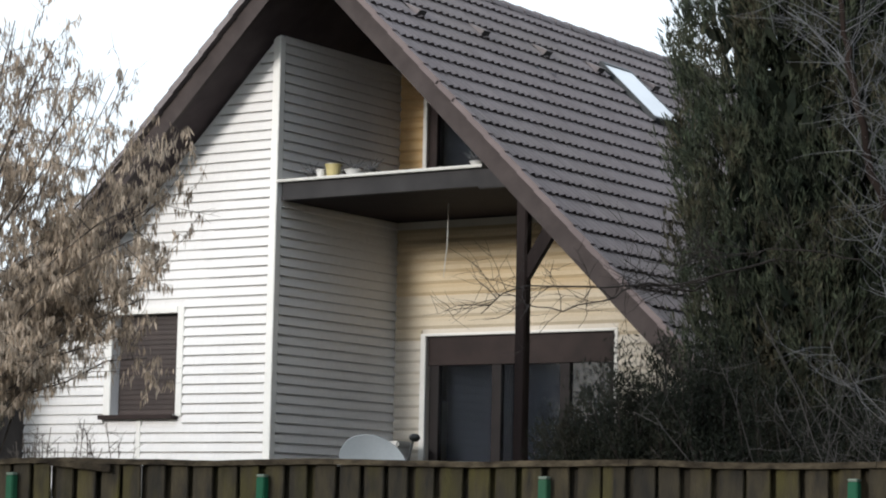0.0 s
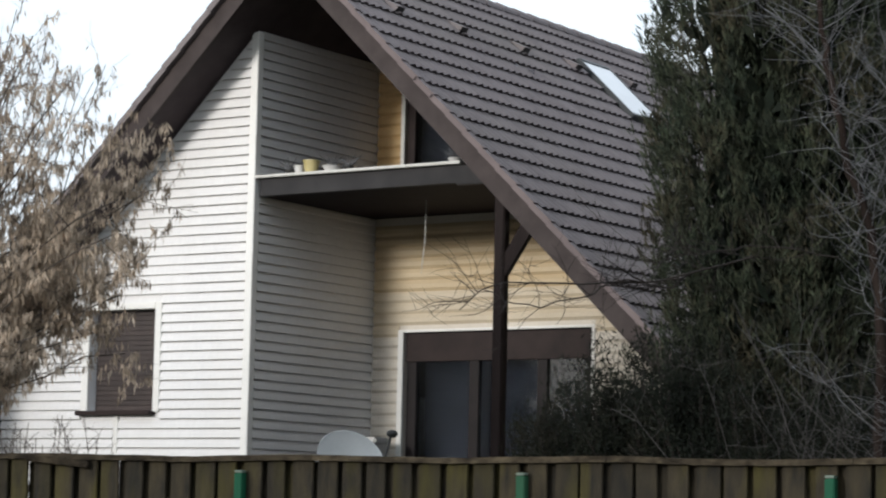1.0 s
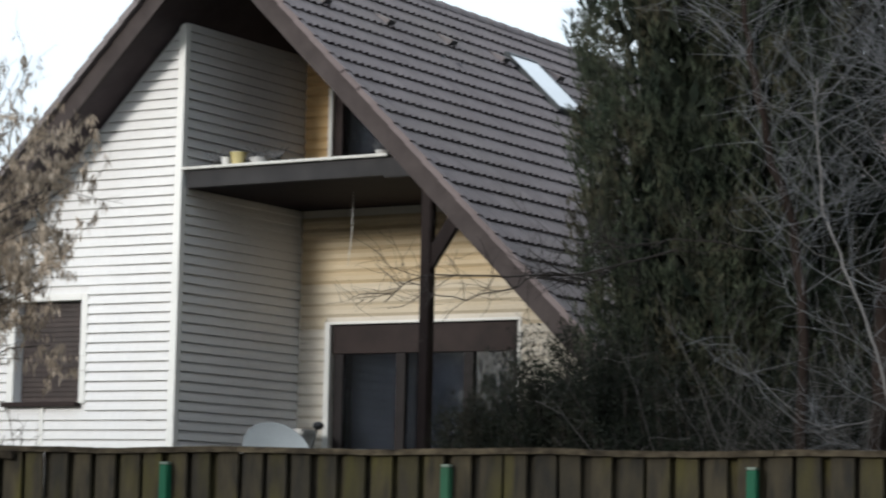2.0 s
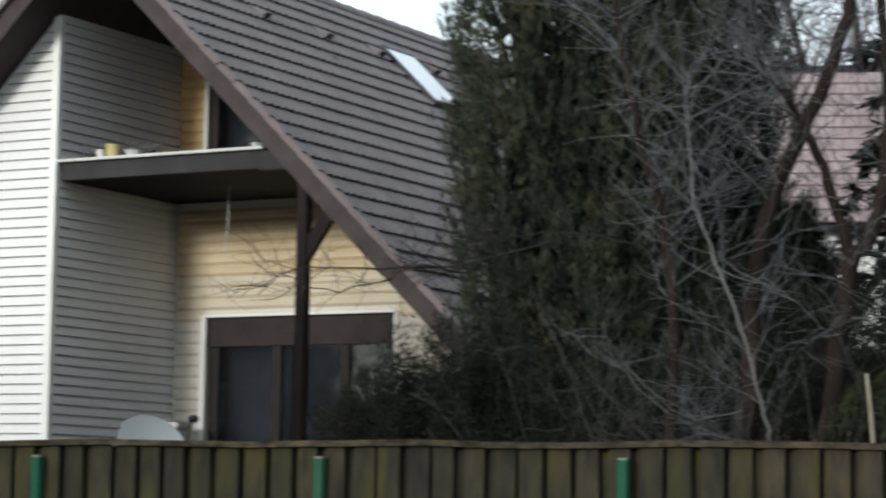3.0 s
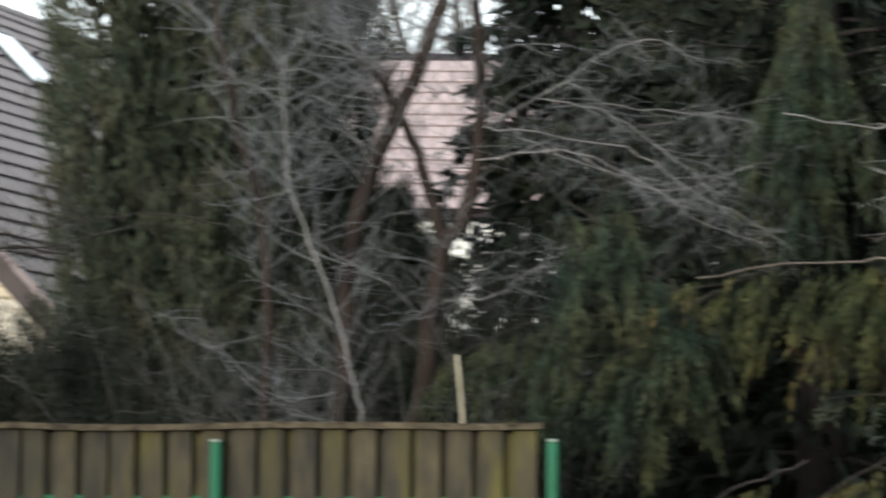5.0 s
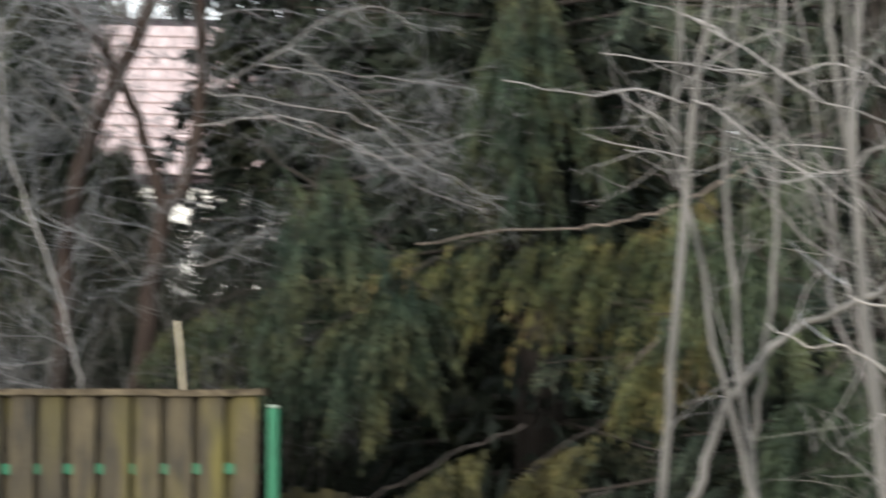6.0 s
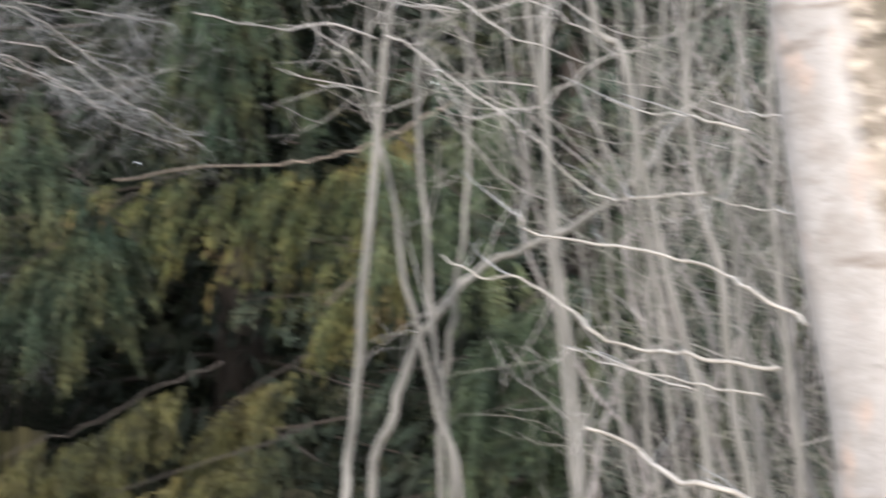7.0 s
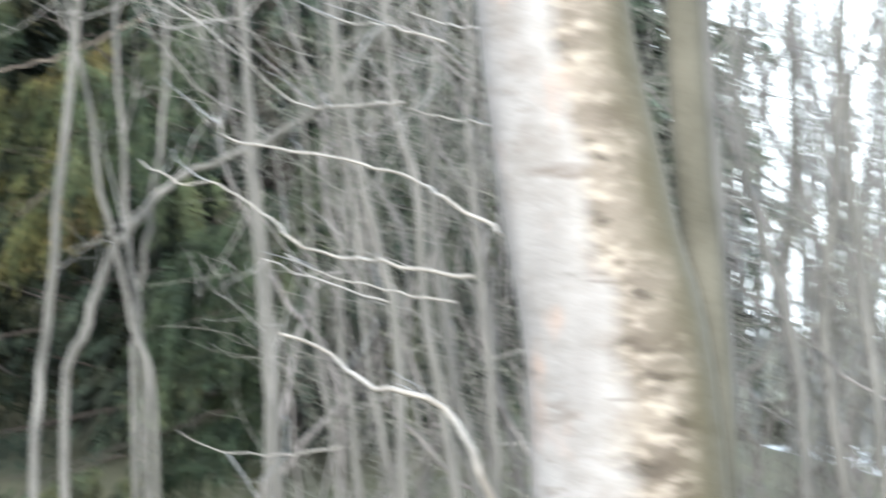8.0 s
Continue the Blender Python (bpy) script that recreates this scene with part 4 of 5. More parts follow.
# spruces: drooping boughs with hanging, needled twigs
def needles(B, D, N, nr, per, length, width, spread=0.45):
    """Needles along twigs that start at B, run along D for N metres and sag."""
    k = len(B)
    t = nr.uniform(0.05, 1.0, (k, per))
    Dn = D / np.linalg.norm(D, axis=1, keepdims=True)
    P = B[:, None, :] + Dn[:, None, :] * (N[:, None] * t)[..., None]
    P[..., 2] -= 0.25 * N[:, None] * t ** 2
    q = Dn[:, None, :] * 0.9 + nr.normal(0, spread, (k, per, 3))
    return P.reshape(-1, 3), q.reshape(-1, 3), nr.uniform(0.7, 1.2, k * per) * length, nr.uniform(0.8, 1.2, k * per) * width


def dress_bough(line, nr, twigs, hang, reach):
    """Twigs hung along a bough line."""
    pts = np.array([tuple(p) for p in line])
    i = nr.uniform(0.12, 1.0, twigs) * (len(pts) - 1)
    k = np.minimum(i.astype(int), len(pts) - 2)
    B = pts[k] + (pts[k + 1] - pts[k]) * (i - k)[:, None]
    along = pts[-1] - pts[0]
    along /= np.linalg.norm(along)
    side = np.cross(along, [0, 0, 1.0])
    side /= max(np.linalg.norm(side), 1e-6)
    s = nr.uniform(-1, 1, twigs)[:, None]
    D = along * 0.45 + side * s * reach + np.array([0, 0, -1.0]) * hang + nr.normal(0, 0.15, (twigs, 3))
    taper_tip = 1.15 - 0.65 * (i / (len(pts) - 1))
    return B, D, taper_tip


def branchlets(B, D, N, nr, per, hang):
    """Short hanging branchlets along side branches, so that a bough breaks up into ragged tassels."""
    k = len(B)
    D = D / np.linalg.norm(D, axis=1, keepdims=True)
    t = nr.uniform(0.1, 1.0, (k, per))
    P = B[:, None, :] + D[:, None, :] * (N[:, None] * t)[..., None]
    P[..., 2] -= 0.3 * N[:, None] * t ** 2
    Q = D[:, None, :] * 0.8 + nr.normal(0, 0.22, (k, per, 3)) + np.array([0, 0, -hang * 0.75])
    n = nr.uniform(0.10, 0.34, (k, per)) * (1.2 - 0.5 * t)
    return P.reshape(-1, 3), Q.reshape(-1, 3), n.reshape(-1)


def build_spruce(at, height, radius, seed, mat, whorls, per_whorl, twigs, per, label, group="", placed=(), size=(0.10, 0.02), twig_len=0.5, low=0.04, inner=7000):
    rng, nr = random.Random(seed), np.random.default_rng(seed)
    owner = tree("spruce", at, label, "conifer", group)
    trunk = Tubes().add([at + Vector((0, 0, -0.2)), at + Vector((0.02, 0.02, height * 0.4)), at + Vector((0, 0, height))], [0.018 * height, 0.012 * height, 0.008], 9)
    keep(trunk, "trunk", M_DARKBARK, owner)
    limbs = Tubes()
    Bs, Ds, Ns = [], [], []
    for w in range(whorls):
        f = low + (0.97 - low) * w / whorls
        for _ in range(per_whorl):
            a = rng.uniform(0, 2 * math.pi)
            n = radius * (1 - f) ** 0.8 * rng.uniform(0.7, 1.12) + 0.15
            d = Vector((math.cos(a), math.sin(a), 0))
            p = at + Vector((0, 0, f * height + rng.uniform(-0.15, 0.15)))
            sag = 0.30 * (1 - f) + 0.05
            line = [p + d * n * t + Vector((0, 0, n * (0.12 * t - sag * 1.6 * t * t + sag * 0.9 * t ** 3))) for t in (0, 0.2, 0.4, 0.6, 0.8, 1.0)]
            limbs.add(line, taper(6, 0.012 + 0.008 * n, 0.004), 4)
            k = max(4, int(twigs * (0.4 + 0.6 * n / radius)))
            B, D, tip = dress_bough(line, nr, k, 0.75, 0.9)
            Bs.append(B)
            Ds.append(D)
            Ns.append(twig_len * tip * nr.uniform(0.5, 1.1, k) * (0.5 + 0.5 * (1 - f)))
    for line, k, n, hang, reach, *tone in placed:
        tone = tone[0] if tone else M_SPRUCE
        bough = keep(Tubes().add(line, taper(len(line), 0.010, 0.005) if tone is M_SPRUCE else taper(len(line), 0.006, 0.003), 5), "bough", M_BARK if tone is M_SPRUCE else M_DARKBARK, owner)
        k2 = max(10, k // 7)
        B, D, tip = dress_bough(line, nr, k2, hang * 0.5, reach * 1.25)
        B, D, N = branchlets(B, D, n * tip * nr.uniform(0.4, 1.6, k2), nr, 16, hang)
        P, Q, L, W = needles(B, D, N, nr, 22, 0.06, 0.0075, 0.26)
        me = slivers("needle_spray", P - np.array(at), Q, L, W, tone, nr)
        child("needle_spray", me, bough)
    stuff(keep(limbs, "bough_mass", M_DARKBARK, owner))
    B, D, N = np.concatenate(Bs), np.concatenate(Ds), np.concatenate(Ns)
    P, Q, L, W = needles(B, D, N, nr, per, *size)
    leaves(owner, "crown", P, Q, L, W, mat, nr)
    # dark filler sprays close to the trunk, added to stop sky and stand for shade
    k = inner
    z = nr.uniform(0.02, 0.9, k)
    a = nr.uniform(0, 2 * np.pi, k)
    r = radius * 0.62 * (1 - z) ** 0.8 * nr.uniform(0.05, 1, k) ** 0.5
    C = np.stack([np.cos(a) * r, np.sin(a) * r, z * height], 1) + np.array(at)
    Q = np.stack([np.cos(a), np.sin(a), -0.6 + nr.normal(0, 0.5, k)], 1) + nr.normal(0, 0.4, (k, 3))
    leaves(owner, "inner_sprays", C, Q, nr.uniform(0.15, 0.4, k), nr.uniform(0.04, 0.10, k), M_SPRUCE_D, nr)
    return owner


def on_ground(heading, distance):
    p = place(heading, distance)
    p.z = ground_z(p.x, p.y)
    return p


def build_conifers():
    build_thuja(on_ground(8.5, 19.2), 8.4, 0.95, 7000, 30, M_THUJA, 21, "dense dark green columnar thuja behind the fence")
    build_thuja(on_ground(10.3, 20.3), 8.8, 0.86, 5600, 28, M_THUJA, 22, "dark columnar thuja beside another")
    for i, (h, d, z, n) in enumerate(((3.55, 18.4, 1.65, 75), (4.55, 18.2, 1.95, 90), (5.4, 18.0, 2.15, 80), (6.2, 17.8, 2.1, 40), (7.4, 17.2, 1.9, 40), (9.4, 16.9, 2.0, 40), (11.4, 17.4, 2.3, 42), (13.3, 19.4, 2.9, 46), (15.2, 19.2, 2.8, 46), (15.4, 17.4, 1.9, 42), (17.4, 16.8, 1.7, 38), (14.5, 17.8, 2.15, 60))):
        build_juniper(on_ground(h, d), z, n, 40 + i)
    big = [
        (curve_at(14.7, [(28.2, 3.45), (26.91, 3.27), (26.14, 3.16), (24.98, 3.06), (23.83, 3.03), (22.03, 3.0), (20.1, 2.93)]), 289, 0.62, 1.0, 0.5),
        (curve_at(14.8, [(16.6, 3.55), (17.1, 3.39), (18.4, 3.16), (19.4, 2.76), (20.2, 2.4)]), 170, 0.45, 0.9, 0.7, M_TEAL),
        (curve_at(16.0, [(22.6, 5.6), (22.6, 4.95), (22.5, 4.37), (22.1, 3.83), (21.4, 3.55)]), 255, 0.6, 0.7, 0.9, M_TEAL),
        (curve_at(16.0, [(22.7, 5.3), (22.9, 4.73), (23.7, 4.15), (24.4, 3.65)]), 221, 0.6, 0.7, 0.9, M_TEAL),
        (curve_at(14.0, [(27.6, 2.7), (26.5, 2.5), (25.6, 2.34), (24.9, 2.16)]), 140, 0.34, 0.8, 0.5),
        (curve_at(14.0, [(24.6, 1.9), (23.8, 1.79), (22.9, 1.66), (22.1, 1.48)]), 130, 0.36, 0.7, 0.6, M_OLIVE),
        (curve_at(14.6, [(20.6, 2.85), (19.3, 2.62), (18.4, 2.49), (17.1, 2.3)]), 110, 0.4, 0.8, 0.6, M_TEAL),
    ]
    big += [
        (curve_at(15.4, [(19.6, 3.1), (18.7, 2.92), (17.3, 2.82), (15.8, 2.66), (14.4, 2.5)]), 170, 0.45, 0.8, 0.7, M_TEAL),
        (curve_at(15.2, [(21.0, 2.7), (20.0, 2.57), (18.4, 2.46), (17.0, 2.33), (15.7, 2.15)]), 170, 0.45, 0.8, 0.7, M_TEAL),
        (curve_at(14.6, [(18.1, 3.7), (18.3, 3.47), (18.6, 3.17), (19.5, 2.88), (20.7, 2.55)]), 130, 0.4, 0.8, 0.8, M_TEAL),
        (curve_at(14.7, [(18.2, 3.6), (17.9, 3.35), (17.4, 3.05), (17.2, 2.76), (16.7, 2.5)]), 150, 0.45, 0.7, 0.8, M_TEAL),
        (curve_at(14.8, [(21.9, 3.0), (21.2, 2.94), (20.2, 2.74), (19.5, 2.47), (19.2, 2.15)]), 150, 0.45, 0.8, 0.7, M_TEAL),
    ]
    big += [
        (curve_at(16.0, [(22.5, 4.95), (22.2, 4.65), (21.7, 4.25), (21.1, 3.85)]), 170, 0.5, 0.8, 0.8, M_TEAL),
        (curve_at(15.9, [(22.6, 4.85), (23.1, 4.55), (23.7, 4.15), (24.4, 3.75)]), 170, 0.5, 0.8, 0.8, M_TEAL),
        (curve_at(15.7, [(22.5, 4.6), (22.5, 4.25), (22.6, 3.9), (22.8, 3.5)]), 170, 0.5, 0.8, 0.8, M_TEAL),
        (curve_at(13.6, [(22.6, 1.85), (21.3, 1.72), (19.8, 1.55), (18.4, 1.42), (17.2, 1.3)]), 170, 0.45, 0.8, 0.7, M_OLIVE),
        (curve_at(13.2, [(24.6, 1.5), (23.2, 1.38), (21.6, 1.28), (20.0, 1.15)]), 150, 0.45, 0.8, 0.7, M_OLIVE),
        (curve_at(13.8, [(21.2, 1.4), (19.6, 1.3), (18.0, 1.2), (16.6, 1.12)]), 130, 0.4, 0.8, 0.7, M_OLIVE),
    ]
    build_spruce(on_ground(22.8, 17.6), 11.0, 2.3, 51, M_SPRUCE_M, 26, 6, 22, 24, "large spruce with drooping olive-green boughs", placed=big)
    side = [
        (curve_at(13.0, [(30.4, 3.5), (28.7, 3.2), (27.6, 2.94), (26.5, 2.62)]), 204, 0.55, 0.9, 0.6, M_FRESH),
        (curve_at(12.5, [(31.6, 2.5), (30.2, 2.21), (28.9, 1.96), (28.0, 1.6)]), 187, 0.5, 0.7, 0.7, M_FRESH),
        (curve_at(12.6, [(33.0, 3.0), (31.8, 2.6), (30.8, 2.1), (30.2, 1.7)]), 187, 0.5, 0.7, 0.7, M_FRESH),
        (curve_at(12.8, [(31.5, 1.7), (30.3, 1.45), (29.3, 1.2)]), 119, 0.45, 0.6, 0.7, M_FRESH),
    ]
    side += [
        (curve_at(12.8, [(25.4, 3.15), (26.2, 3.02), (27.4, 2.83), (28.3, 2.57), (28.7, 2.2)]), 150, 0.45, 0.8, 0.7, M_FRESH),
        (curve_at(12.5, [(32.4, 1.95), (31.2, 1.83), (29.7, 1.66), (28.4, 1.55)]), 130, 0.45, 0.8, 0.7, M_TEAL),
        (curve_at(12.6, [(32.0, 1.35), (30.7, 1.22), (29.7, 1.14), (28.8, 1.05)]), 110, 0.4, 0.8, 0.7, M_TEAL),
        (curve_at(12.3, [(29.6, 1.15), (28.0, 1.02), (26.2, 0.9), (24.4, 0.8)]), 140, 0.45, 0.8, 0.7, M_TEAL),
        (curve_at(12.0, [(27.4, 0.95), (26.0, 0.85), (24.4, 0.7), (23.0, 0.6)]), 120, 0.45, 0.8, 0.7, M_TEAL),
        (curve_at(13.4, [(34.6, 3.0), (33.4, 2.7), (32.4, 2.3), (31.8, 1.9)]), 130, 0.5, 0.8, 0.7, M_TEAL),
        (curve_at(13.2, [(36.4, 2.6), (35.2, 2.3), (34.2, 1.9), (33.6, 1.5)]), 130, 0.5, 0.8, 0.7, M_TEAL),
    ]
    build_spruce(on_ground(30.6, 15.4), 10.0, 2.0, 52, M_WOODLAND, 24, 6, 20, 40, "green spruce behind bare saplings", placed=side, size=(0.07, 0.011))
    dark = "dark spruce at the back of the garden"
    for i, (h, d, z, r) in enumerate(((9.6, 23.2, 9.0, 1.2), (17.05, 21.5, 10.0, 1.3), (20.8, 20.0, 10.0, 1.7), (26.6, 20.0, 11.0, 2.1), (24.2, 23.5, 12.0, 2.2), (34.4, 20.5, 10.0, 2.0), (31.0, 23.0, 11.0, 2.1), (37.6, 23.0, 10.0, 2.0))):
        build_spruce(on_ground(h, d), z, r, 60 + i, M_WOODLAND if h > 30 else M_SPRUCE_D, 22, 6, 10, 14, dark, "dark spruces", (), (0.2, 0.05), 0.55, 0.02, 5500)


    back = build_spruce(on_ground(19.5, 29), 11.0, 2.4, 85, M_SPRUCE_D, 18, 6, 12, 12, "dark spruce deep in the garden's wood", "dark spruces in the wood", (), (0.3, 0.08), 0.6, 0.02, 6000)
    for k, h in enumerate((23, 26.5, 30, 33.5, 37)):
        copy_thing(back, Matrix.Translation(on_ground(h, 29 + 2 * (k % 2))) @ pose(0, 0, 0, 0, 0, 61 * k))
    build_thuja(on_ground(12.95, 24.0), 3.2, 0.5, 1400, 24, M_THUJA, 23, "low dark thuja deep in the garden")
    # unseen spruces added across the lane, to darken what the panes reflect
    across = build_spruce(on_ground(150, 26), 10.0, 2.6, 90, M_SPRUCE_D, 16, 5, 10, 12, "unseen dark spruce added to block sun and fill reflections", "spruces across the lane", (), (0.3, 0.08), 0.6, 0.02, 2500)
    for k, h in enumerate((168, 183, 250, 266, 132, 114, 96)):
        p = on_ground(h, 25 + 3 * (k % 3))
        copy_thing(across, Matrix.Translation(p) @ pose(0, 0, 0, 0, 0, 47 * k))
    # unseen too, set where the door panes' reflections run
    for k, h in enumerate((294, 300, 306, 312, 318)):
        copy_thing(across, Matrix.Translation(on_ground(h, 29 + 2 * (k % 2))) @ pose(0, 0, 0, 0, 0, 71 * k))
    for k, h in enumerate((297, 303, 309, 315)):
        copy_thing(across, Matrix.Translation(on_ground(h, 34)) @ pose(0, 0, 0, 0, 0, 29 * k))
    # tall unseen copies, added to keep the low sun off the lower walls
    for k, u in enumerate((-29, -26, -23, -20, -17, -14, -11, -8)):
        for row in (0, 1):
            p = Vector(((u + 1.5 * row) * 0.743 - (38 + 4 * row) * 0.669, -(u + 1.5 * row) * 0.669 - (38 + 4 * row) * 0.743, 0))
            copy_thing(across, Matrix.Translation(p) @ pose(0, 0, 0, 0, 0, 53 * k + 90 * row) @ Matrix.Diagonal((1.25, 1.25, 1.3, 1)))
    # low unseen copies for the window's reflection, kept below the sun
    for k, h in enumerate((192, 201, 210, 219, 228, 237, 246)):
        copy_thing(across, Matrix.Translation(on_ground(h, 30 + 2 * (k % 3))) @ pose(0, 0, 0, 0, 0, 33 * k) @ Matrix.Diagonal((0.9, 0.9, 0.55, 1)))


# bare trees behind the fence
def bare_tree(rng, label, dist, trunks, limbs):
    h, z = trunks[0][2][0]
    base = on_ground(h, dist)
    owner = tree("bare_tree", base, label, "tree", "bare trees behind the fence")
    pale = "pale" in label
    twigs, fair, dusk = Tubes(), Tubes(), Tubes()
    for r0, r1, pairs in trunks:
        line = curve_at(dist, pairs)
        line[0].z = min(line[0].z, base.z - 0.05) if r0 > 0.015 and pairs[0][1] < 1.5 else line[0].z
        keep(Tubes().add(line, taper(len(line), r0 if pale else 1.2 * r0, r1 if pale else 1.2 * r1), 8), "trunk", M_TWIG if pale else M_REDBARK, owner)
        sprout(twigs, rng, line, 26, 0.8, 0.0042, 0.4, 2, 6, None, 0.25)
        sprout(twigs, rng, line, 12, 0.7, 0.004, 0.3, 3, 3, None, 0.7)
    for r, pairs, tone in limbs:
        line = curve_at(dist, pairs, -0.5, len(pairs))
        if tone == "p":
            keep(Tubes().add(line, taper(len(line), r * 0.36, r * 0.16), 5), "limb", M_TWIG, owner)
            forked = "forked" in label
            sprout(fair, rng, line, 27 if forked else 16, 0.45, 0.0019, -0.15 if forked else 0.15, 2, 6 if forked else 4, None, 0.1)
        else:
            keep(Tubes().add(line, taper(len(line), r * 0.75, r * 0.35), 5), "limb", M_DARKBARK, owner)
            sprout(dusk, rng, line, 26, 0.42, 0.0034, 0.2, 2, 4, None, 0.05)
    stuff(keep(twigs, "twig_mass", M_GREYTWIG, owner))
    stuff(keep(fair, "twig_mass", M_MIDTWIG, owner))
    stuff(keep(dusk, "twig_mass", M_DARKBARK, owner))


def build_thicket():
    """Low thorny shrubs whose thin arching twigs tangle just behind the fence."""
    rng = random.Random(52)
    for h, d, top in ((8.2, 16.3, 3.0), (9.3, 16.0, 2.8), (10.2, 15.9, 3.2), (11.3, 15.6, 2.7), (12.4, 15.5, 2.9), (13.3, 15.3, 2.6), (15.6, 15.2, 2.7), (16.6, 15.4, 3.0)):
        base = on_ground(h, d)
        owner = tree("thorn_shrub", base, "low bare thorny shrub with thin arching grey twigs", "shrub", "thorn shrubs behind the fence")
        twigs = Tubes()
        for _ in range(7):
            tip = base + Vector((rng.gauss(0, 0.6), rng.gauss(0, 0.35), (top - base.z) * rng.uniform(0.65, 1.15)))
            line = kinked(stem_from(base + Vector((rng.uniform(-0.25, 0.25), rng.uniform(-0.2, 0.2), -0.05)), tip, rng.uniform(0.05, 0.35), rng, 8), 0.018, 3)
            keep(Tubes().add(line, taper(9, rng.uniform(0.003, 0.006), 0.002), 5), "shoot", M_THORN, owner)
            sprout(twigs, rng, line, 8, 0.32, 0.0021, 0.0, 2, 4, None, 0.25)
        stuff(keep(twigs, "twig_mass", M_THORN, owner))


def build_bare_trees():
    rng = random.Random(31)
    bare_tree(rng, "dark multi-branched bare tree behind the fence", 16.0, [
            (0.055, 0.03, [(11.9, 1.2), (11.96, 2.0), (12.07, 2.42), (12.22, 3.21), (12.65, 3.75), (13.41, 4.19), (14.04, 4.66), (14.41, 5.03), (14.9, 5.6)])], [
            (0.009, [(12.5, 3.62), (11.5, 3.95), (10.14, 4.21), (8.93, 4.23)], "p"),
            (0.010, [(13.9, 2.75), (13.48, 2.89), (12.6, 3.06), (11.8, 3.18), (10.26, 3.38), (8.97, 3.69)], "p"), (0.010, [(11.96, 2.1), (10.64, 2.22), (9.68, 2.4), (8.91, 2.65)], "p"), (0.010, [(11.9, 2.05), (11.59, 2.13), (10.83, 2.2)], "p")])
    bare_tree(rng, "dark forked bare tree behind the fence", 16.0, [
            (0.06, 0.022, [(13.7, 1.2), (13.8, 2.0), (13.97, 2.57), (14.21, 3.07), (14.34, 3.25), (14.85, 3.48), (15.09, 3.9), (15.15, 4.41), (14.94, 4.96), (15.1, 5.6)]),
            (0.035, 0.014, [(14.34, 3.25), (13.94, 3.64), (13.41, 4.04), (12.76, 4.33), (12.1, 4.58)])], [
            (0.012, [(14.3, 2.9), (15.52, 2.93), (16.54, 3.11), (17.18, 3.21)], "p"), (0.008, [(14.0, 2.35), (15.03, 2.33), (16.05, 2.4), (16.89, 2.39), (17.46, 2.19), (18.35, 2.0), (19.37, 1.81)], "p"),
            (0.014, [(15.0, 3.8), (16.92, 3.85), (18.48, 3.68), (20.03, 3.43)], "p"), (0.012, [(15.1, 4.0), (17.05, 4.29), (17.96, 4.48), (19.26, 4.53), (20.1, 4.34)], "p"),
            (0.012, [(15.1, 4.0), (15.98, 3.98), (18.4, 3.86), (19.69, 3.63), (20.85, 3.43), (21.75, 3.29), (22.13, 3.19)], "p"), (0.01, [(15.9, 3.98), (17.0, 3.82), (19.18, 3.59), (20.08, 3.39), (22.07, 3.18)], "p"),
            (0.009, [(17.2, 4.3), (18.26, 4.13), (20.19, 4.05), (20.45, 4.03)], "p"), (0.009, [(17.6, 3.8), (19.2, 3.6), (20.2, 3.64), (21.36, 3.73), (22.13, 3.75)], "p"),
            (0.010, [(16.5, 4.2), (17.83, 4.11), (19.26, 3.84), (20.67, 3.52)], "p")])
    bare_tree(rng, "slender pale-stemmed bare tree behind the fence", 15.6, [
            (0.012, 0.005, [(12.6, 1.2), (12.54, 1.99), (12.47, 2.18), (12.14, 2.54), (11.74, 2.89), (11.28, 3.23), (10.81, 3.58), (10.66, 4.07), (10.62, 4.4)])], [
            (0.008, [(12.7, 3.7), (11.61, 4.15), (10.91, 4.5)], "p"), (0.010, [(11.9, 2.3), (10.64, 2.25), (9.5, 2.49), (8.72, 2.8)], "p")])
    bare_tree(rng, "thin dark bare tree behind the fence", 15.8, [
            (0.035, 0.012, [(10.3, 1.2), (10.32, 1.99), (10.33, 2.97), (10.18, 3.39), (9.7, 3.88), (9.16, 4.45), (9.01, 4.88), (8.7, 5.5)])], [
            (0.007, [(9.4, 3.35), (7.8, 3.4), (6.9, 3.38), (5.75, 3.31), (5.24, 3.25)], "d"), (0.010, [(7.5, 3.35), (5.37, 3.18), (3.19, 3.16), (1.65, 3.12), (0.89, 2.95)], "d"),
            (0.010, [(6.2, 3.25), (5.5, 3.14), (4.47, 3.17), (3.71, 3.06), (2.43, 2.98), (1.39, 3.08)], "d")])
    stump = tree("sawn_stem", on_ground(14.8, 14.75), "pale sawn-off stem standing behind the fence", "stump")
    line = [place(14.82, 14.75, ground_z(*place(14.8, 14.75).xy) - 0.05), place(14.81, 14.75, 2.11), place(14.75, 14.75, 2.29), place(14.67, 14.75, 2.48)]
    keep(Tubes().add(line, [0.013, 0.012, 0.011, 0.010], 8), "stem", M_PALE, stump)


M_PALE = material("pale_cut_wood", (0.2475, 0.2175, 0.1575), (0.3375, 0.3, 0.225), 6, 0.8, 0.3, 60)


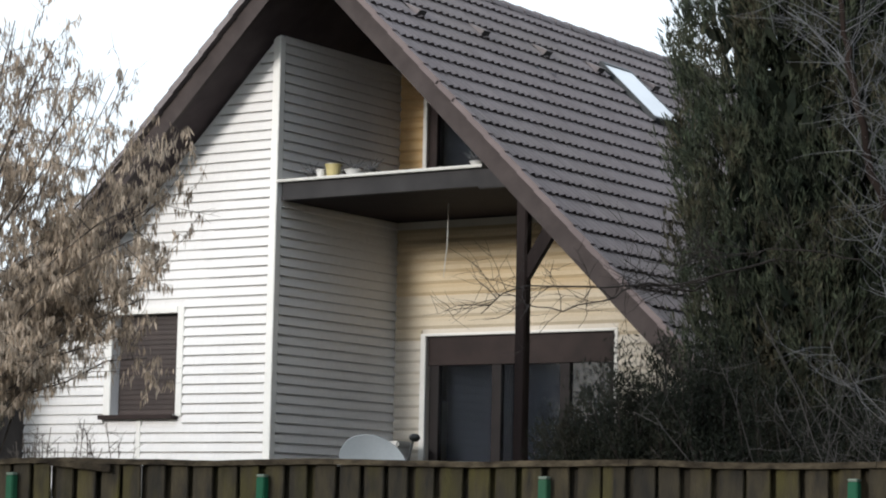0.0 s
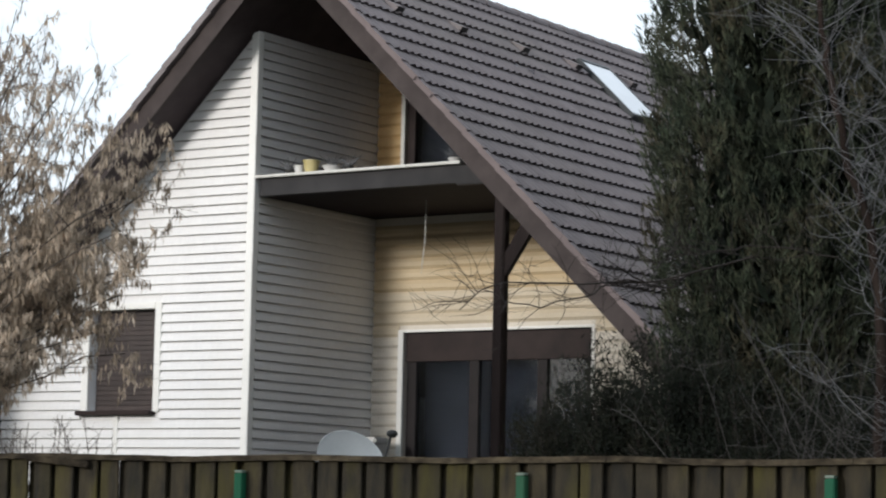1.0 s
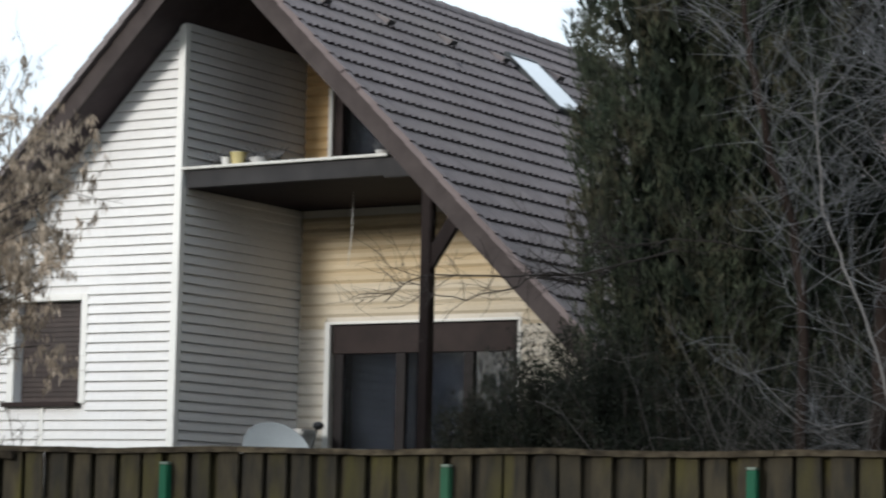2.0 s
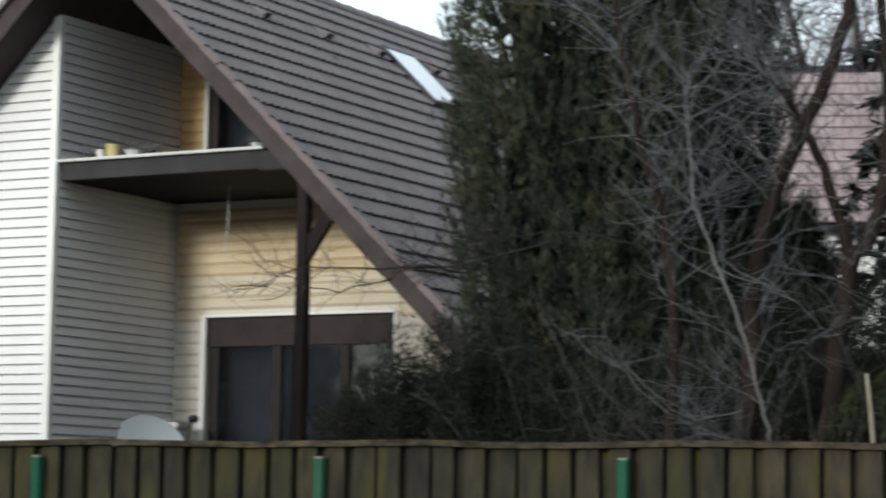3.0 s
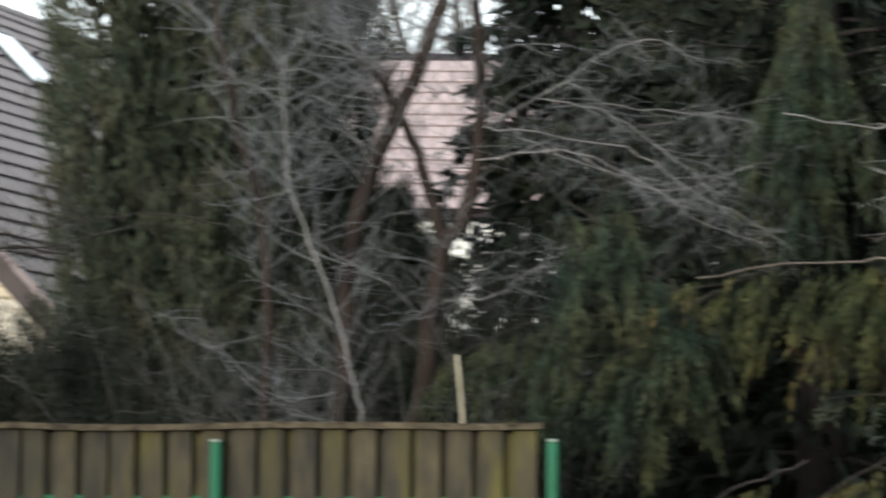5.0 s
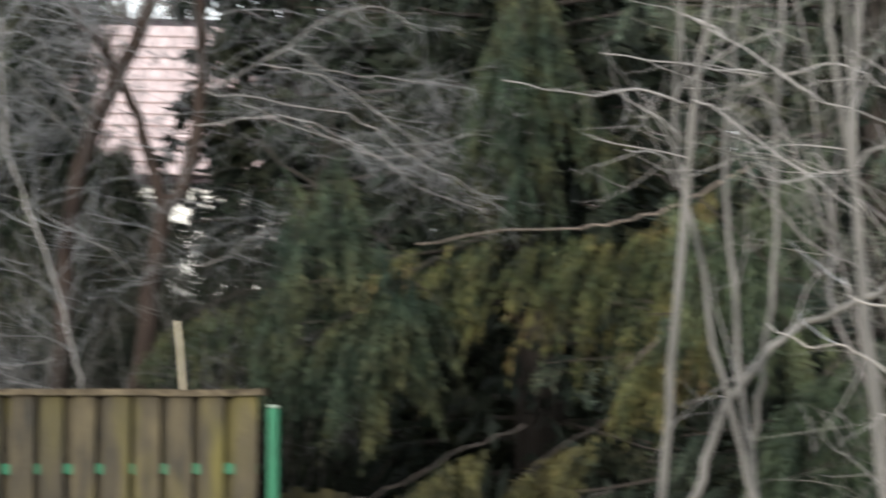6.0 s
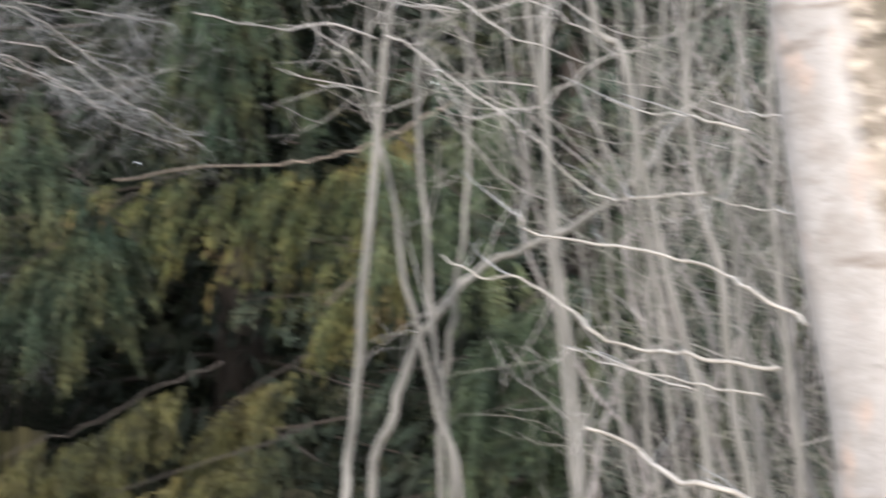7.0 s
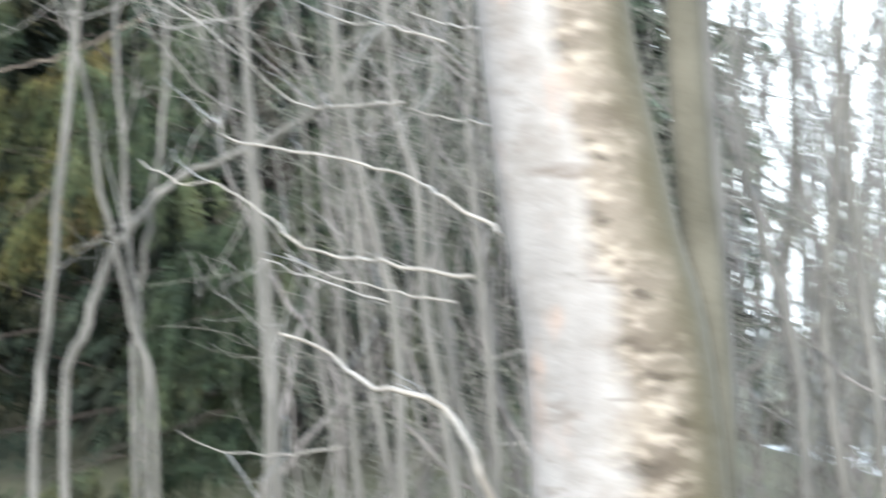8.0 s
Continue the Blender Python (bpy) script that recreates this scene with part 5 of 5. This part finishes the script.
# saplings and tangled shrubs by the lane
def sapling(rng, dist, r, pairs, limbs=()):
    """A thin stem given from its top down by heading and height, with pale limbs."""
    h, z = pairs[-1]
    base = on_ground(h, dist)
    top_h, top_z = pairs[0]
    pairs = [(top_h + rng.uniform(-1, 0.6), top_z + 1.1)] + pairs + [(h + 0.2, base.z - 0.05)]
    owner = tree("sapling", base, "thin leaning grey-barked sapling, bare", "sapling", "saplings by the lane")
    line = curve_at(dist, pairs)[::-1]
    keep(Tubes().add(line, taper(len(line), r * 0.64, r * 0.3), 7), "stem", M_SAPLING, owner)
    twigs = Tubes()
    for k, pr in enumerate(limbs):
        ln = curve_at(dist, pr, -0.3, k)
        keep(Tubes().add(ln, taper(len(ln), 0.0048, 0.0022), 5), "limb", M_TWIG, owner)
        sprout(twigs, rng, ln, 4, 0.35, 0.0022, 0.1, 2, 2)
    sprout(twigs, rng, line, 4, 0.5, 0.0032, 0.3, 2, 2, None, 0.3)
    stuff(keep(twigs, "twig_mass", M_TWIG, owner))


def build_saplings():
    rng = random.Random(77)
    sapling(rng, 9.0, 0.03, [(27.23, 3.4), (27.09, 3.15), (26.75, 2.75), (26.61, 2.55), (26.27, 1.94), (25.94, 1.38), (25.8, 1.05)], [[(26.6, 2.9), (25.59, 2.94), (24.3, 2.91), (22.48, 2.95)], [(26.8, 2.9), (27.4, 2.85), (29.32, 2.62), (30.58, 2.46)], [(26.4, 2.6), (26.08, 2.7), (25.3, 2.7)]])
    sapling(rng, 9.2, 0.021, [(26.41, 3.0), (26.4, 2.78), (26.59, 2.57), (26.96, 2.32), (27.21, 2.03), (27.96, 1.54), (28.45, 1.24)], [[(26.4, 2.9), (26.48, 2.96), (27.52, 3.09), (28.82, 3.15)]])
    sapling(rng, 9.4, 0.0225, [(27.75, 3.35), (27.47, 2.8), (27.64, 2.27), (27.87, 1.75), (28.17, 1.34)], [[(27.6, 3.0), (28.42, 3.05), (26.88, 3.07), (24.68, 3.11)], [(27.5, 3.2), (26.58, 3.29), (28.38, 3.09), (29.41, 2.95), (31.31, 2.82)]])
    sapling(rng, 9.8, 0.0225, [(28.74, 3.43), (28.66, 3.18), (28.57, 2.63), (28.35, 2.09), (28.02, 1.76), (27.9, 1.3)], [[(28.6, 3.1), (29.96, 3.15), (31.23, 3.02), (31.98, 2.89)]])
    sapling(rng, 9.3, 0.03, [(29.89, 3.37), (30.06, 2.99), (30.42, 2.57), (30.63, 1.95), (30.97, 1.34)], [[(30.5, 2.7), (28.73, 2.62)], [(30.5, 2.7), (31.56, 2.83), (33.33, 2.92), (34.47, 3.01)]])
    sapling(rng, 10.0, 0.039, [(30.51, 3.46), (30.29, 2.99), (30.45, 2.38), (30.73, 1.89), (31.01, 1.32)])
    sapling(rng, 8.8, 0.033, [(31.54, 2.99), (32.29, 2.79), (32.75, 2.32), (33.7, 1.73), (34.03, 1.35)], [[(33.9, 1.62), (32.45, 1.69), (30.94, 1.77)]])
    sapling(rng, 9.7, 0.03, [(33.98, 3.39), (33.83, 3.08), (33.41, 2.7), (32.13, 2.4), (30.34, 2.22), (28.94, 2.12), (28.04, 1.97), (27.27, 1.8), (26.85, 1.55), (26.35, 1.25)])
    sapling(rng, 8.6, 0.0165, [(30.48, 2.76), (30.63, 2.07), (30.97, 1.5), (31.11, 0.93)])
    sapling(rng, 8.85, 0.024, [(32.62, 2.8), (32.5, 2.39), (32.96, 1.99), (33.42, 1.3), (33.93, 0.91)])
    sapling(rng, 9.1, 0.039, [(33.61, 2.84), (33.87, 2.31), (34.33, 2.07), (34.65, 1.5), (35.3, 0.89)])
    sapling(rng, 9.35, 0.0165, [(31.52, 2.83), (31.78, 2.23), (32.05, 1.5), (32.58, 0.88)])
    sapling(rng, 9.85, 0.033, [(34.78, 2.93), (34.53, 2.27), (34.92, 1.5), (35.69, 0.85)])
    sapling(rng, 10.1, 0.036, [(35.39, 2.99), (35.46, 2.17), (35.91, 1.28), (36.04, 0.83)])
    sapling(rng, 10.35, 0.03, [(32.92, 2.98), (32.67, 2.19), (32.43, 1.59), (32.95, 0.81)])
    sapling(rng, 7.0, 0.045, [(41.2, 4.5), (41.3, 2.53), (41.55, 1.97), (41.85, 1.35), (41.66, 1.04)])
    sapling(rng, 9.0, 0.03, [(41.9, 4.0), (41.94, 2.78), (41.56, 2.3), (42.3, 1.8), (43.04, 1.3)])
    sapling(rng, 11.0, 0.05, [(43.6, 5.0), (43.67, 3.05), (43.53, 2.23), (43.27, 1.5), (43.75, 0.78)])
    sapling(rng, 9.0, 0.03, [(44.9, 4.2), (44.83, 2.77), (44.07, 2.29), (44.54, 1.5), (44.89, 0.91)])
    sapling(rng, 12.0, 0.05, [(42.3, 5.0), (42.44, 3.2), (42.55, 2.29), (42.29, 1.61), (42.9, 0.76)])
    # tangles of thin shoots
    for i, (h, d, n, top) in enumerate(((32.4, 11.4, 3, 3.8), (33.5, 11.0, 4, 3.8), (34.6, 11.2, 4, 3.6), (35.6, 10.7, 5, 3.4), (36.8, 11.2, 6, 3.3), (38.2, 10.4, 6, 3.3), (41.8, 11.5, 10, 3.0), (43.2, 10.8, 5, 3.2), (44.6, 11.2, 5, 3.2), (46.2, 11.0, 8, 2.8), (42.6, 14.0, 16, 4.2), (44.4, 14.5, 16, 4.2), (33.4, 12.2, 4, 3.9), (34.4, 12.0, 5, 3.9))):
        base = on_ground(h, d)
        owner = tree("bare_shrub", base, "tangled bare grey-brown shrub by the lane", "shrub", "tangled shrubs")
        twigs = Tubes()
        for _ in range(n):
            b = base + Vector((rng.uniform(-0.5, 0.5), rng.uniform(-0.5, 0.5), -0.05))
            tip = base + Vector((max(-1.2, min(1.2, rng.gauss(0, 0.75))), max(-1.0, min(1.0, rng.gauss(0, 0.5))), top * rng.uniform(0.5, 1.15)))
            line = kinked(smooth_line(kinked(stem_from(b, tip, rng.uniform(-0.35, 0.4), rng, 6), 0.11, rng.randrange(999)), 3), 0.008, 5)
            keep(Tubes().add(line, taper(len(line), rng.uniform(0.005, 0.018), 0.004), 5), "shoot", M_SHOOT, owner)
            # dense dull twigs stand for the haze over these shrubs
            sprout(twigs, rng, line, 22, 0.55, 0.0026, 0.15, 2, 5, None, 0.04)
        stuff(keep(twigs, "twig_mass", M_HAZE, owner))


M_SHOOT = material("dull_shoot_bark", (0.0637, 0.0576, 0.0576), (0.1412, 0.1295, 0.1289), 6, 0.85, 0.3, 60)
M_HAZE = material("haze_grey_twig_bark", (0.080, 0.078, 0.068), (0.150, 0.146, 0.128), 6, 0.85, 0.3, 60)
M_SAPLING = material("grey_sapling_bark", (0.0444, 0.0422, 0.04), (0.111, 0.1058, 0.1006), 14, 0.85, 0.5, 60, stain=(0.0259, 0.0252, 0.0207), stain_amount=0.5, stain_scale=7, stretch=(1, 1, 0.35))


def build_birch():
    rng = random.Random(9)
    base = on_ground(41.3, 4.65)
    birch = tree("birch_tree", base, "thick pale birch trunk with peeling bark and dark streaks", "tree")
    line = smooth_line([base + Vector((0, 0, -0.1)), place(40.55, 4.62, 1.31), place(39.62, 4.6, 1.76), place(38.75, 4.6, 2.21), place(37.3, 4.6, 3.4), place(36.6, 4.7, 5.2), place(36.4, 4.8, 7.5), place(36.8, 4.8, 9.5)], 6)
    bm = bmesh.new()
    rings, sides = [], 28
    for i, p in enumerate(line):
        f = i / (len(line) - 1)
        r = 0.187 * (1 - 0.8 * f ** 1.3) + 0.05 * math.exp(-max(p.z, 0) * 3)
        ring = []
        for k in range(sides):
            a = 2 * math.pi * k / sides
            q = r * (1 + 0.035 * noise.noise(Vector((2 * math.cos(a), 2 * math.sin(a), p.z * 1.3))) + 0.02 * noise.noise(Vector((6 * math.cos(a), 6 * math.sin(a), p.z * 9))))
            ring.append(bm.verts.new(p - base + Vector((q * math.cos(a), q * math.sin(a), 0))))
        rings.append(ring)
    for a, b in zip(rings, rings[1:]):
        for k in range(sides):
            bm.faces.new((a[k], a[(k + 1) % sides], b[(k + 1) % sides], b[k]))
    bm.faces.new(rings[-1])
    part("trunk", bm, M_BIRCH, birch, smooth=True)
    side = [place(42.9, 4.95, base.z - 0.1), place(42.35, 4.95, 1.3), place(41.6, 4.95, 2.2), place(41.0, 5.1, 4.0), place(41.2, 5.3, 6.0)]
    ln = smooth_line(side, 5)
    keep(Tubes().add(ln, taper(len(ln), 0.048, 0.024), 12), "side_stem", M_MOSSBARK, birch, "slimmer olive-brown second stem")
    twigs = Tubes()
    for r, pairs in (
            (0.0075, [(37.6, 1.7), (37.32, 1.72), (36.29, 1.77), (35.52, 1.81), (34.36, 1.84), (32.81, 1.87), (31.27, 1.9), (31.07, 1.92), (30.94, 1.95)]),
            (0.0075, [(37.0, 1.62), (35.78, 1.63), (34.88, 1.65), (33.72, 1.66), (32.82, 1.69), (32.04, 1.75), (31.01, 1.81), (30.12, 1.81), (29.22, 1.86)]),
            (0.016, [(38.2, 1.05), (37.52, 1.17), (37.07, 1.26), (36.42, 1.35), (35.65, 1.39), (34.37, 1.41), (33.6, 1.47), (32.44, 1.51)]),
            (0.005, [(36.6, 1.57), (35.26, 1.59), (33.72, 1.62), (32.56, 1.67)]), (0.005, [(38.0, 1.89), (37.32, 1.91), (36.42, 1.93), (35.38, 1.96)]),
            (0.005, [(35.4, 1.95), (34.22, 1.95), (33.06, 1.96), (32.16, 2.01), (31.25, 2.11)]), (0.004, [(34.0, 1.3), (32.58, 1.28), (31.17, 1.28), (30.14, 1.32)]),
            (0.005, [(36.4, 2.06), (35.12, 2.1), (34.09, 2.12), (33.06, 2.16)]), (0.005, [(37.6, 2.08), (36.41, 2.11), (35.38, 2.15)])):
        ln = curve_at(4.75, pairs, 0.35, len(pairs))
        keep(Tubes().add(ln, taper(len(ln), r * 0.58, r * 0.22), 6), "limb", M_SHINYTWIG, birch)
        sprout(twigs, rng, ln, 3, 0.16, 0.002, 0.0, 1, 2, None, 0.3)
    for _ in range(14):
        p = line[rng.randrange(24, len(line) - 4)]
        d = Vector((rng.gauss(0, 1), rng.gauss(0, 1), 0.7)).normalized()
        ln = [p + d * t * 1.8 + Vector((0, 0, -0.35 * t * t)) for t in (0, 0.25, 0.5, 0.75, 1.0)]
        twigs.add(ln, taper(5, 0.025, 0.005), 5)
        sprout(twigs, rng, ln, 10, 0.8, 0.006, -0.3, 2, 4)
    stuff(keep(twigs, "twig_mass", M_GREYTWIG, birch))


M_MOSSBARK = material("olive_bark", (0.046, 0.044, 0.035), (0.088, 0.083, 0.069), 5, 0.9, 0.4, 50, spec=0.1)
M_SHINYTWIG = material("smooth_pale_twig", (0.115, 0.104, 0.096), (0.19, 0.177, 0.165), 8, 0.45, 0.1, 60)


# ---- things around the house
def build_dish():
    at = Vector((-0.62, 23.5, ground_z(-0.62, 23.5)))
    dish = thing("satellite_dish", Matrix.Translation(at), "pale grey satellite dish on a short mast", "dish")
    aim = Euler((radians(58), 0, radians(25))).to_matrix().to_4x4()
    aim.translation = Vector((0, 0, 2.19 - at.z))
    prof = [(0.004, 0.0)] + [(r, 0.28 * r * r / 0.16 * 0.4) for r in (0.08, 0.16, 0.24, 0.30, 0.335)] + [(0.345, 0.085), (0.335, 0.08)] + [(r, 0.28 * r * r / 0.16 * 0.4 - 0.012) for r in (0.30, 0.2, 0.1)] + [(0.004, -0.01)]
    part("reflector", lathe(prof, 36, m=aim), M_DISH, dish, smooth=True)
    arm = Tubes().add([aim @ Vector((0, -0.30, 0.06)), aim @ Vector((0.1, -0.36, 0.2)), Vector((0.35, 0, 2.33 - at.z)), Vector((0.385, 0, 2.49 - at.z))], [0.012] * 4, 8)
    child("arm", arm.mesh("arm", M_BLACK), dish)
    bm = bmesh.new()
    bmesh.ops.create_uvsphere(bm, u_segments=14, v_segments=10, radius=0.045, matrix=Matrix.Translation((0.395, 0, 2.50 - at.z)) @ Matrix.Diagonal((1.2, 1, 0.85, 1)))
    part("receiver", bm, M_BLACK, dish, "black receiver head", smooth=True)
    part("mast", lathe([(0.025, 0), (0.025, 2.1 - at.z)], 12), M_GREY, dish)


def build_pale_box():
    # made-up box, stands in for a pale object of unclear nature
    b = thing("waste_bin", pose(-1.771, 26.541, 1.4, 0, 0, -34) @ Matrix.Translation((0.33, BACK - 0.42, 0.003)) @ Matrix.Diagonal((1, 1, 1.06, 1)), "narrow pale box by the terrace door, stand-in for an unclear object", "bin")
    bm = bmesh.new()
    bmesh.ops.create_cone(bm, cap_ends=True, segments=4, radius1=0.155, radius2=0.19, depth=1.08, matrix=Matrix.Translation((0, 0, 0.54)) @ pose(0, 0, 0, 0, 0, 45))
    bmesh.ops.bevel(bm, geom=bm.edges[:], offset=0.02, segments=2, affect="EDGES")
    part("body", bm, M_CAP, b)
    part("lid", box(-0.145, 0.145, -0.145, 0.145, 1.083, 1.15, 0.02), M_CAP, b, "shallow pale lid")


def build_pots():
    hm = pose(-1.771, 26.541, 0.0, 0, 0, -34)

    def pot(name, x, y, r, h, mat, label, dry=0):
        p = thing(name, hm @ Matrix.Translation((x, y, 5.298)), label, "flower pot", "pots on the balcony")
        part("pot_body", lathe([(r * 0.7, 0), (r * 0.72, 0.005), (r * 0.95, h * 0.9), (r * 1.05, h * 0.9), (r * 1.05, h), (r * 0.9, h), (r * 0.85, h * 0.85)], 24), mat, p, smooth=False)
        if dry:
            rng = random.Random(dry)
            t = Tubes()
            for _ in range(14):
                a = rng.uniform(0, 6.28)
                e = Vector((math.cos(a) * rng.uniform(0.03, 0.2), math.sin(a) * rng.uniform(0.03, 0.15), h + rng.uniform(0.02, 0.12)))
                t.add([Vector((0, 0, h * 0.7)), e * 0.5 + Vector((0, 0, h * 0.6)), e], [0.004, 0.004, 0.002], 4)
            child("stalk_tuft", t.mesh("stalk_tuft", M_GREYTWIG), p, "withered grey stalks")

    pot("flower_pot", 0.655, 0.12, 0.09, 0.135, M_POT, "yellow glazed flower pot on the balcony edge")
    pot("flower_pot", 0.50, 0.12, 0.06, 0.09, M_WHITEPOT, "small white flower pot on the balcony edge")
    pot("flower_pot", 0.40, 0.1, 0.07, 0.05, M_BLACK, "low dark pot with withered stalks", 2)
    pot("flower_pot", 0.92, 0.12, 0.10, 0.06, M_WHITEPOT, "wide white bowl with withered stalks", 5)
    pot("flower_pot", 1.13, 0.12, 0.06, 0.05, M_BLACK, "low dark pot with a tuft of dry stalks", 8)
    pot("flower_pot", 2.44, 0.12, 0.07, 0.05, M_WHITEPOT, "small pale pot with dry stalks", 9)


def build_neighbour():
    """A house further back, seen only as a pink roof and pale wall between the trees."""
    m = pose(8.3, 36.0, 1.35, 0, 0, -14)
    home = thing("neighbour_house", m, "neighbouring house with faded pink tiled roof and white wall", "house")
    part("wall", box(-4.2, 4.2, -0.12, 5.1, -0.1, 4.6), M_PLASTER, home)
    z0, z1, y0, y1 = 4.6, 7.5, -0.3, 2.9
    a = math.atan2(z1 - z0, y1 - y0)
    ln = math.hypot(z1 - z0, y1 - y0)
    bm = bmesh.new()
    pts = [(y0, z0), (y1, z1), (2 * y1 - y0, z0), (2 * y1 - y0, z0 - 0.12), (y1, z1 - 0.14), (y0, z0 - 0.12)]
    ends = [[bm.verts.new((x, y, z)) for y, z in pts] for x in (-4.6, 4.6)]
    for k in range(6):
        bm.faces.new((ends[0][k], ends[0][(k + 1) % 6], ends[1][(k + 1) % 6], ends[1][k]))
    bm.faces.new(ends[0][::-1])
    bm.faces.new(ends[1])
    bmesh.ops.recalc_face_normals(bm, faces=bm.faces)
    part("roof", bm, M_SOFFIT, home)
    bm = box(-0.118, 0.118, -0.02, 0.33, 0, 0.03, 0.008)
    for p in bm.verts:
        p.co.z += 0.035 * (0.33 - p.co.y) / 0.33
    me = bpy.data.meshes.new("tile")
    bm.to_mesh(me)
    bm.free()
    me.materials.append(M_PINK)
    slope = Matrix.Translation((0, y0, z0)) @ Euler((a, 0, 0)).to_matrix().to_4x4()
    for r in range(int(ln / 0.31)):
        for c in range(26):
            ob = child("tile", me, home, m=slope @ Matrix.Translation((-3.4 + c * 0.245 + (0.12 if r % 2 else 0), r * 0.31, 0.006)))


def build_shed():
    shed = thing("shed", pose(-6.6, 27.6, 1.3, 0, 0, -34), "dark timber shed beside the house", "shed")
    part("wall", box(-1.6, 1.15, 0, 2.2, 0, 2.0), M_SHED, shed)
    part("roof", prism([(-1.8, 1.95), (1.3, 2.12), (1.3, 2.2), (-1.8, 2.03)], -0.2, 2.4), M_SOFFIT, shed)
    for i in range(19):
        part("plank", box(-1.6 + i * 0.145, -1.6 + i * 0.145 + 0.138, -0.022, -0.002, 0.02, 1.94, 0.003), M_SHED, shed)


def build_tall_trees():
    """Tall bare trees that rise behind the neighbouring roof."""
    rng = random.Random(17)
    for h, d, z in ((11.9, 43.0, 13.0), (13.4, 46.0, 14.5), (14.6, 44.0, 13.5)):
        base = on_ground(h, d)
        owner = tree("tall_tree", base, "tall bare tree rising behind the neighbouring roof", "tree", "tall trees behind the roof")
        twigs = Tubes()
        line = [base + Vector((rng.uniform(-0.15, 0.15) * k, rng.uniform(-0.1, 0.1) * k, z * k / 7 - 0.1)) for k in range(8)]
        keep(Tubes().add(line, taper(8, 0.16, 0.02), 7), "trunk", M_DARKBARK, owner)
        sprout(twigs, rng, line, 46, 2.4, 0.022, 0.5, 3, 5, None, 0.4)
        stuff(keep(twigs, "twig_mass", M_BARK, owner))


def build_far_wood():
    """Bare woodland far back, closing the view between the nearer trees."""
    rng = random.Random(123)
    wood = Tubes()
    for _ in range(110):
        h, d = rng.uniform(36.5, 52), rng.uniform(24, 42)
        b = on_ground(h, d)
        tip = b + Vector((rng.uniform(-1, 1), rng.uniform(-1, 1), rng.uniform(4, 8)))
        line = stem_from(b - Vector((0, 0, 0.1)), tip, 0.05, rng, 6)
        wood.add(line, taper(7, rng.uniform(0.04, 0.08), 0.012), 5)
        sprout(wood, rng, line, 14, 1.4, 0.011, 0.5, 2, 4, None, 0.1, 3)
    tagged(new("far_wood", wood.mesh("far_wood", M_GREYTWIG)), "bare grey woodland far behind", "wood", kind="stuff")
    rng = random.Random(5)
    # flat patch added for a pale bluish area of unclear nature
    bm = bmesh.new()
    c = place(43.4, 23.5)
    ring = []
    for k in range(40):
        a = 2 * math.pi * k / 40
        r = 1 + 0.25 * noise.noise(Vector((2 * math.cos(a), 2 * math.sin(a), 3)))
        ring.append((3.6 * r * math.cos(a), 6.0 * r * math.sin(a)))
    for s, z in ((1.0, -0.05), (0.93, 0.05), (0.6, 0.09), (0.2, 0.1)):
        row = [bm.verts.new((x * s, y * s, z)) for x, y in ring]
        if s < 1.0:
            for k in range(40):
                bm.faces.new((last[k], last[(k + 1) % 40], row[(k + 1) % 40], row[k]))
        last = row
    bm.faces.new(last)
    me = bpy.data.meshes.new("snow_patch")
    bm.to_mesh(me)
    bm.free()
    me.materials.append(M_PATCH)
    ob = new("snow_patch", me)
    ob.location = (c.x, c.y, ground_z(c.x, c.y) + 0.02)
    tagged(ob, "pale bluish patch on the ground, nature unclear", "snow")


def build_low_fence():
    """An older, lower plank fence that carries on from the end of the board fence."""
    a, b = place(16.9, 14.9), place(18.75, 15.1)
    d = b - a
    m = Matrix.Translation((a.x, a.y, 0)) @ pose(0, 0, 0, 0, 0, math.degrees(math.atan2(d.y, d.x)))
    fence = thing("low_fence", m, "old low plank fence in the shade of the spruce", "fence")
    rng = random.Random(8)
    n = int(d.length / 0.095)
    for k in range(n):
        p = a + d * (k / n)
        g = ground_z(p.x, p.y)
        part("plank", box(k * 0.095, k * 0.095 + 0.08, 0, 0.018, g - 0.05, 1.5 + rng.uniform(-0.03, 0.02), 0.003), M_OLDFENCE, fence)
    for z in (1.45, 0.9):
        part("rail", box(-0.02, n * 0.095, 0.02, 0.055, z - 0.035, z + 0.035), M_OLDFENCE, fence)


build_low_fence()
build_pots()
build_pale_box()
build_dish()
build_neighbour()
build_shed()
build_hazel()
build_weeds()
build_conifers()
build_bare_trees()
build_thicket()
build_saplings()
build_birch()
build_tall_trees()
build_far_wood()
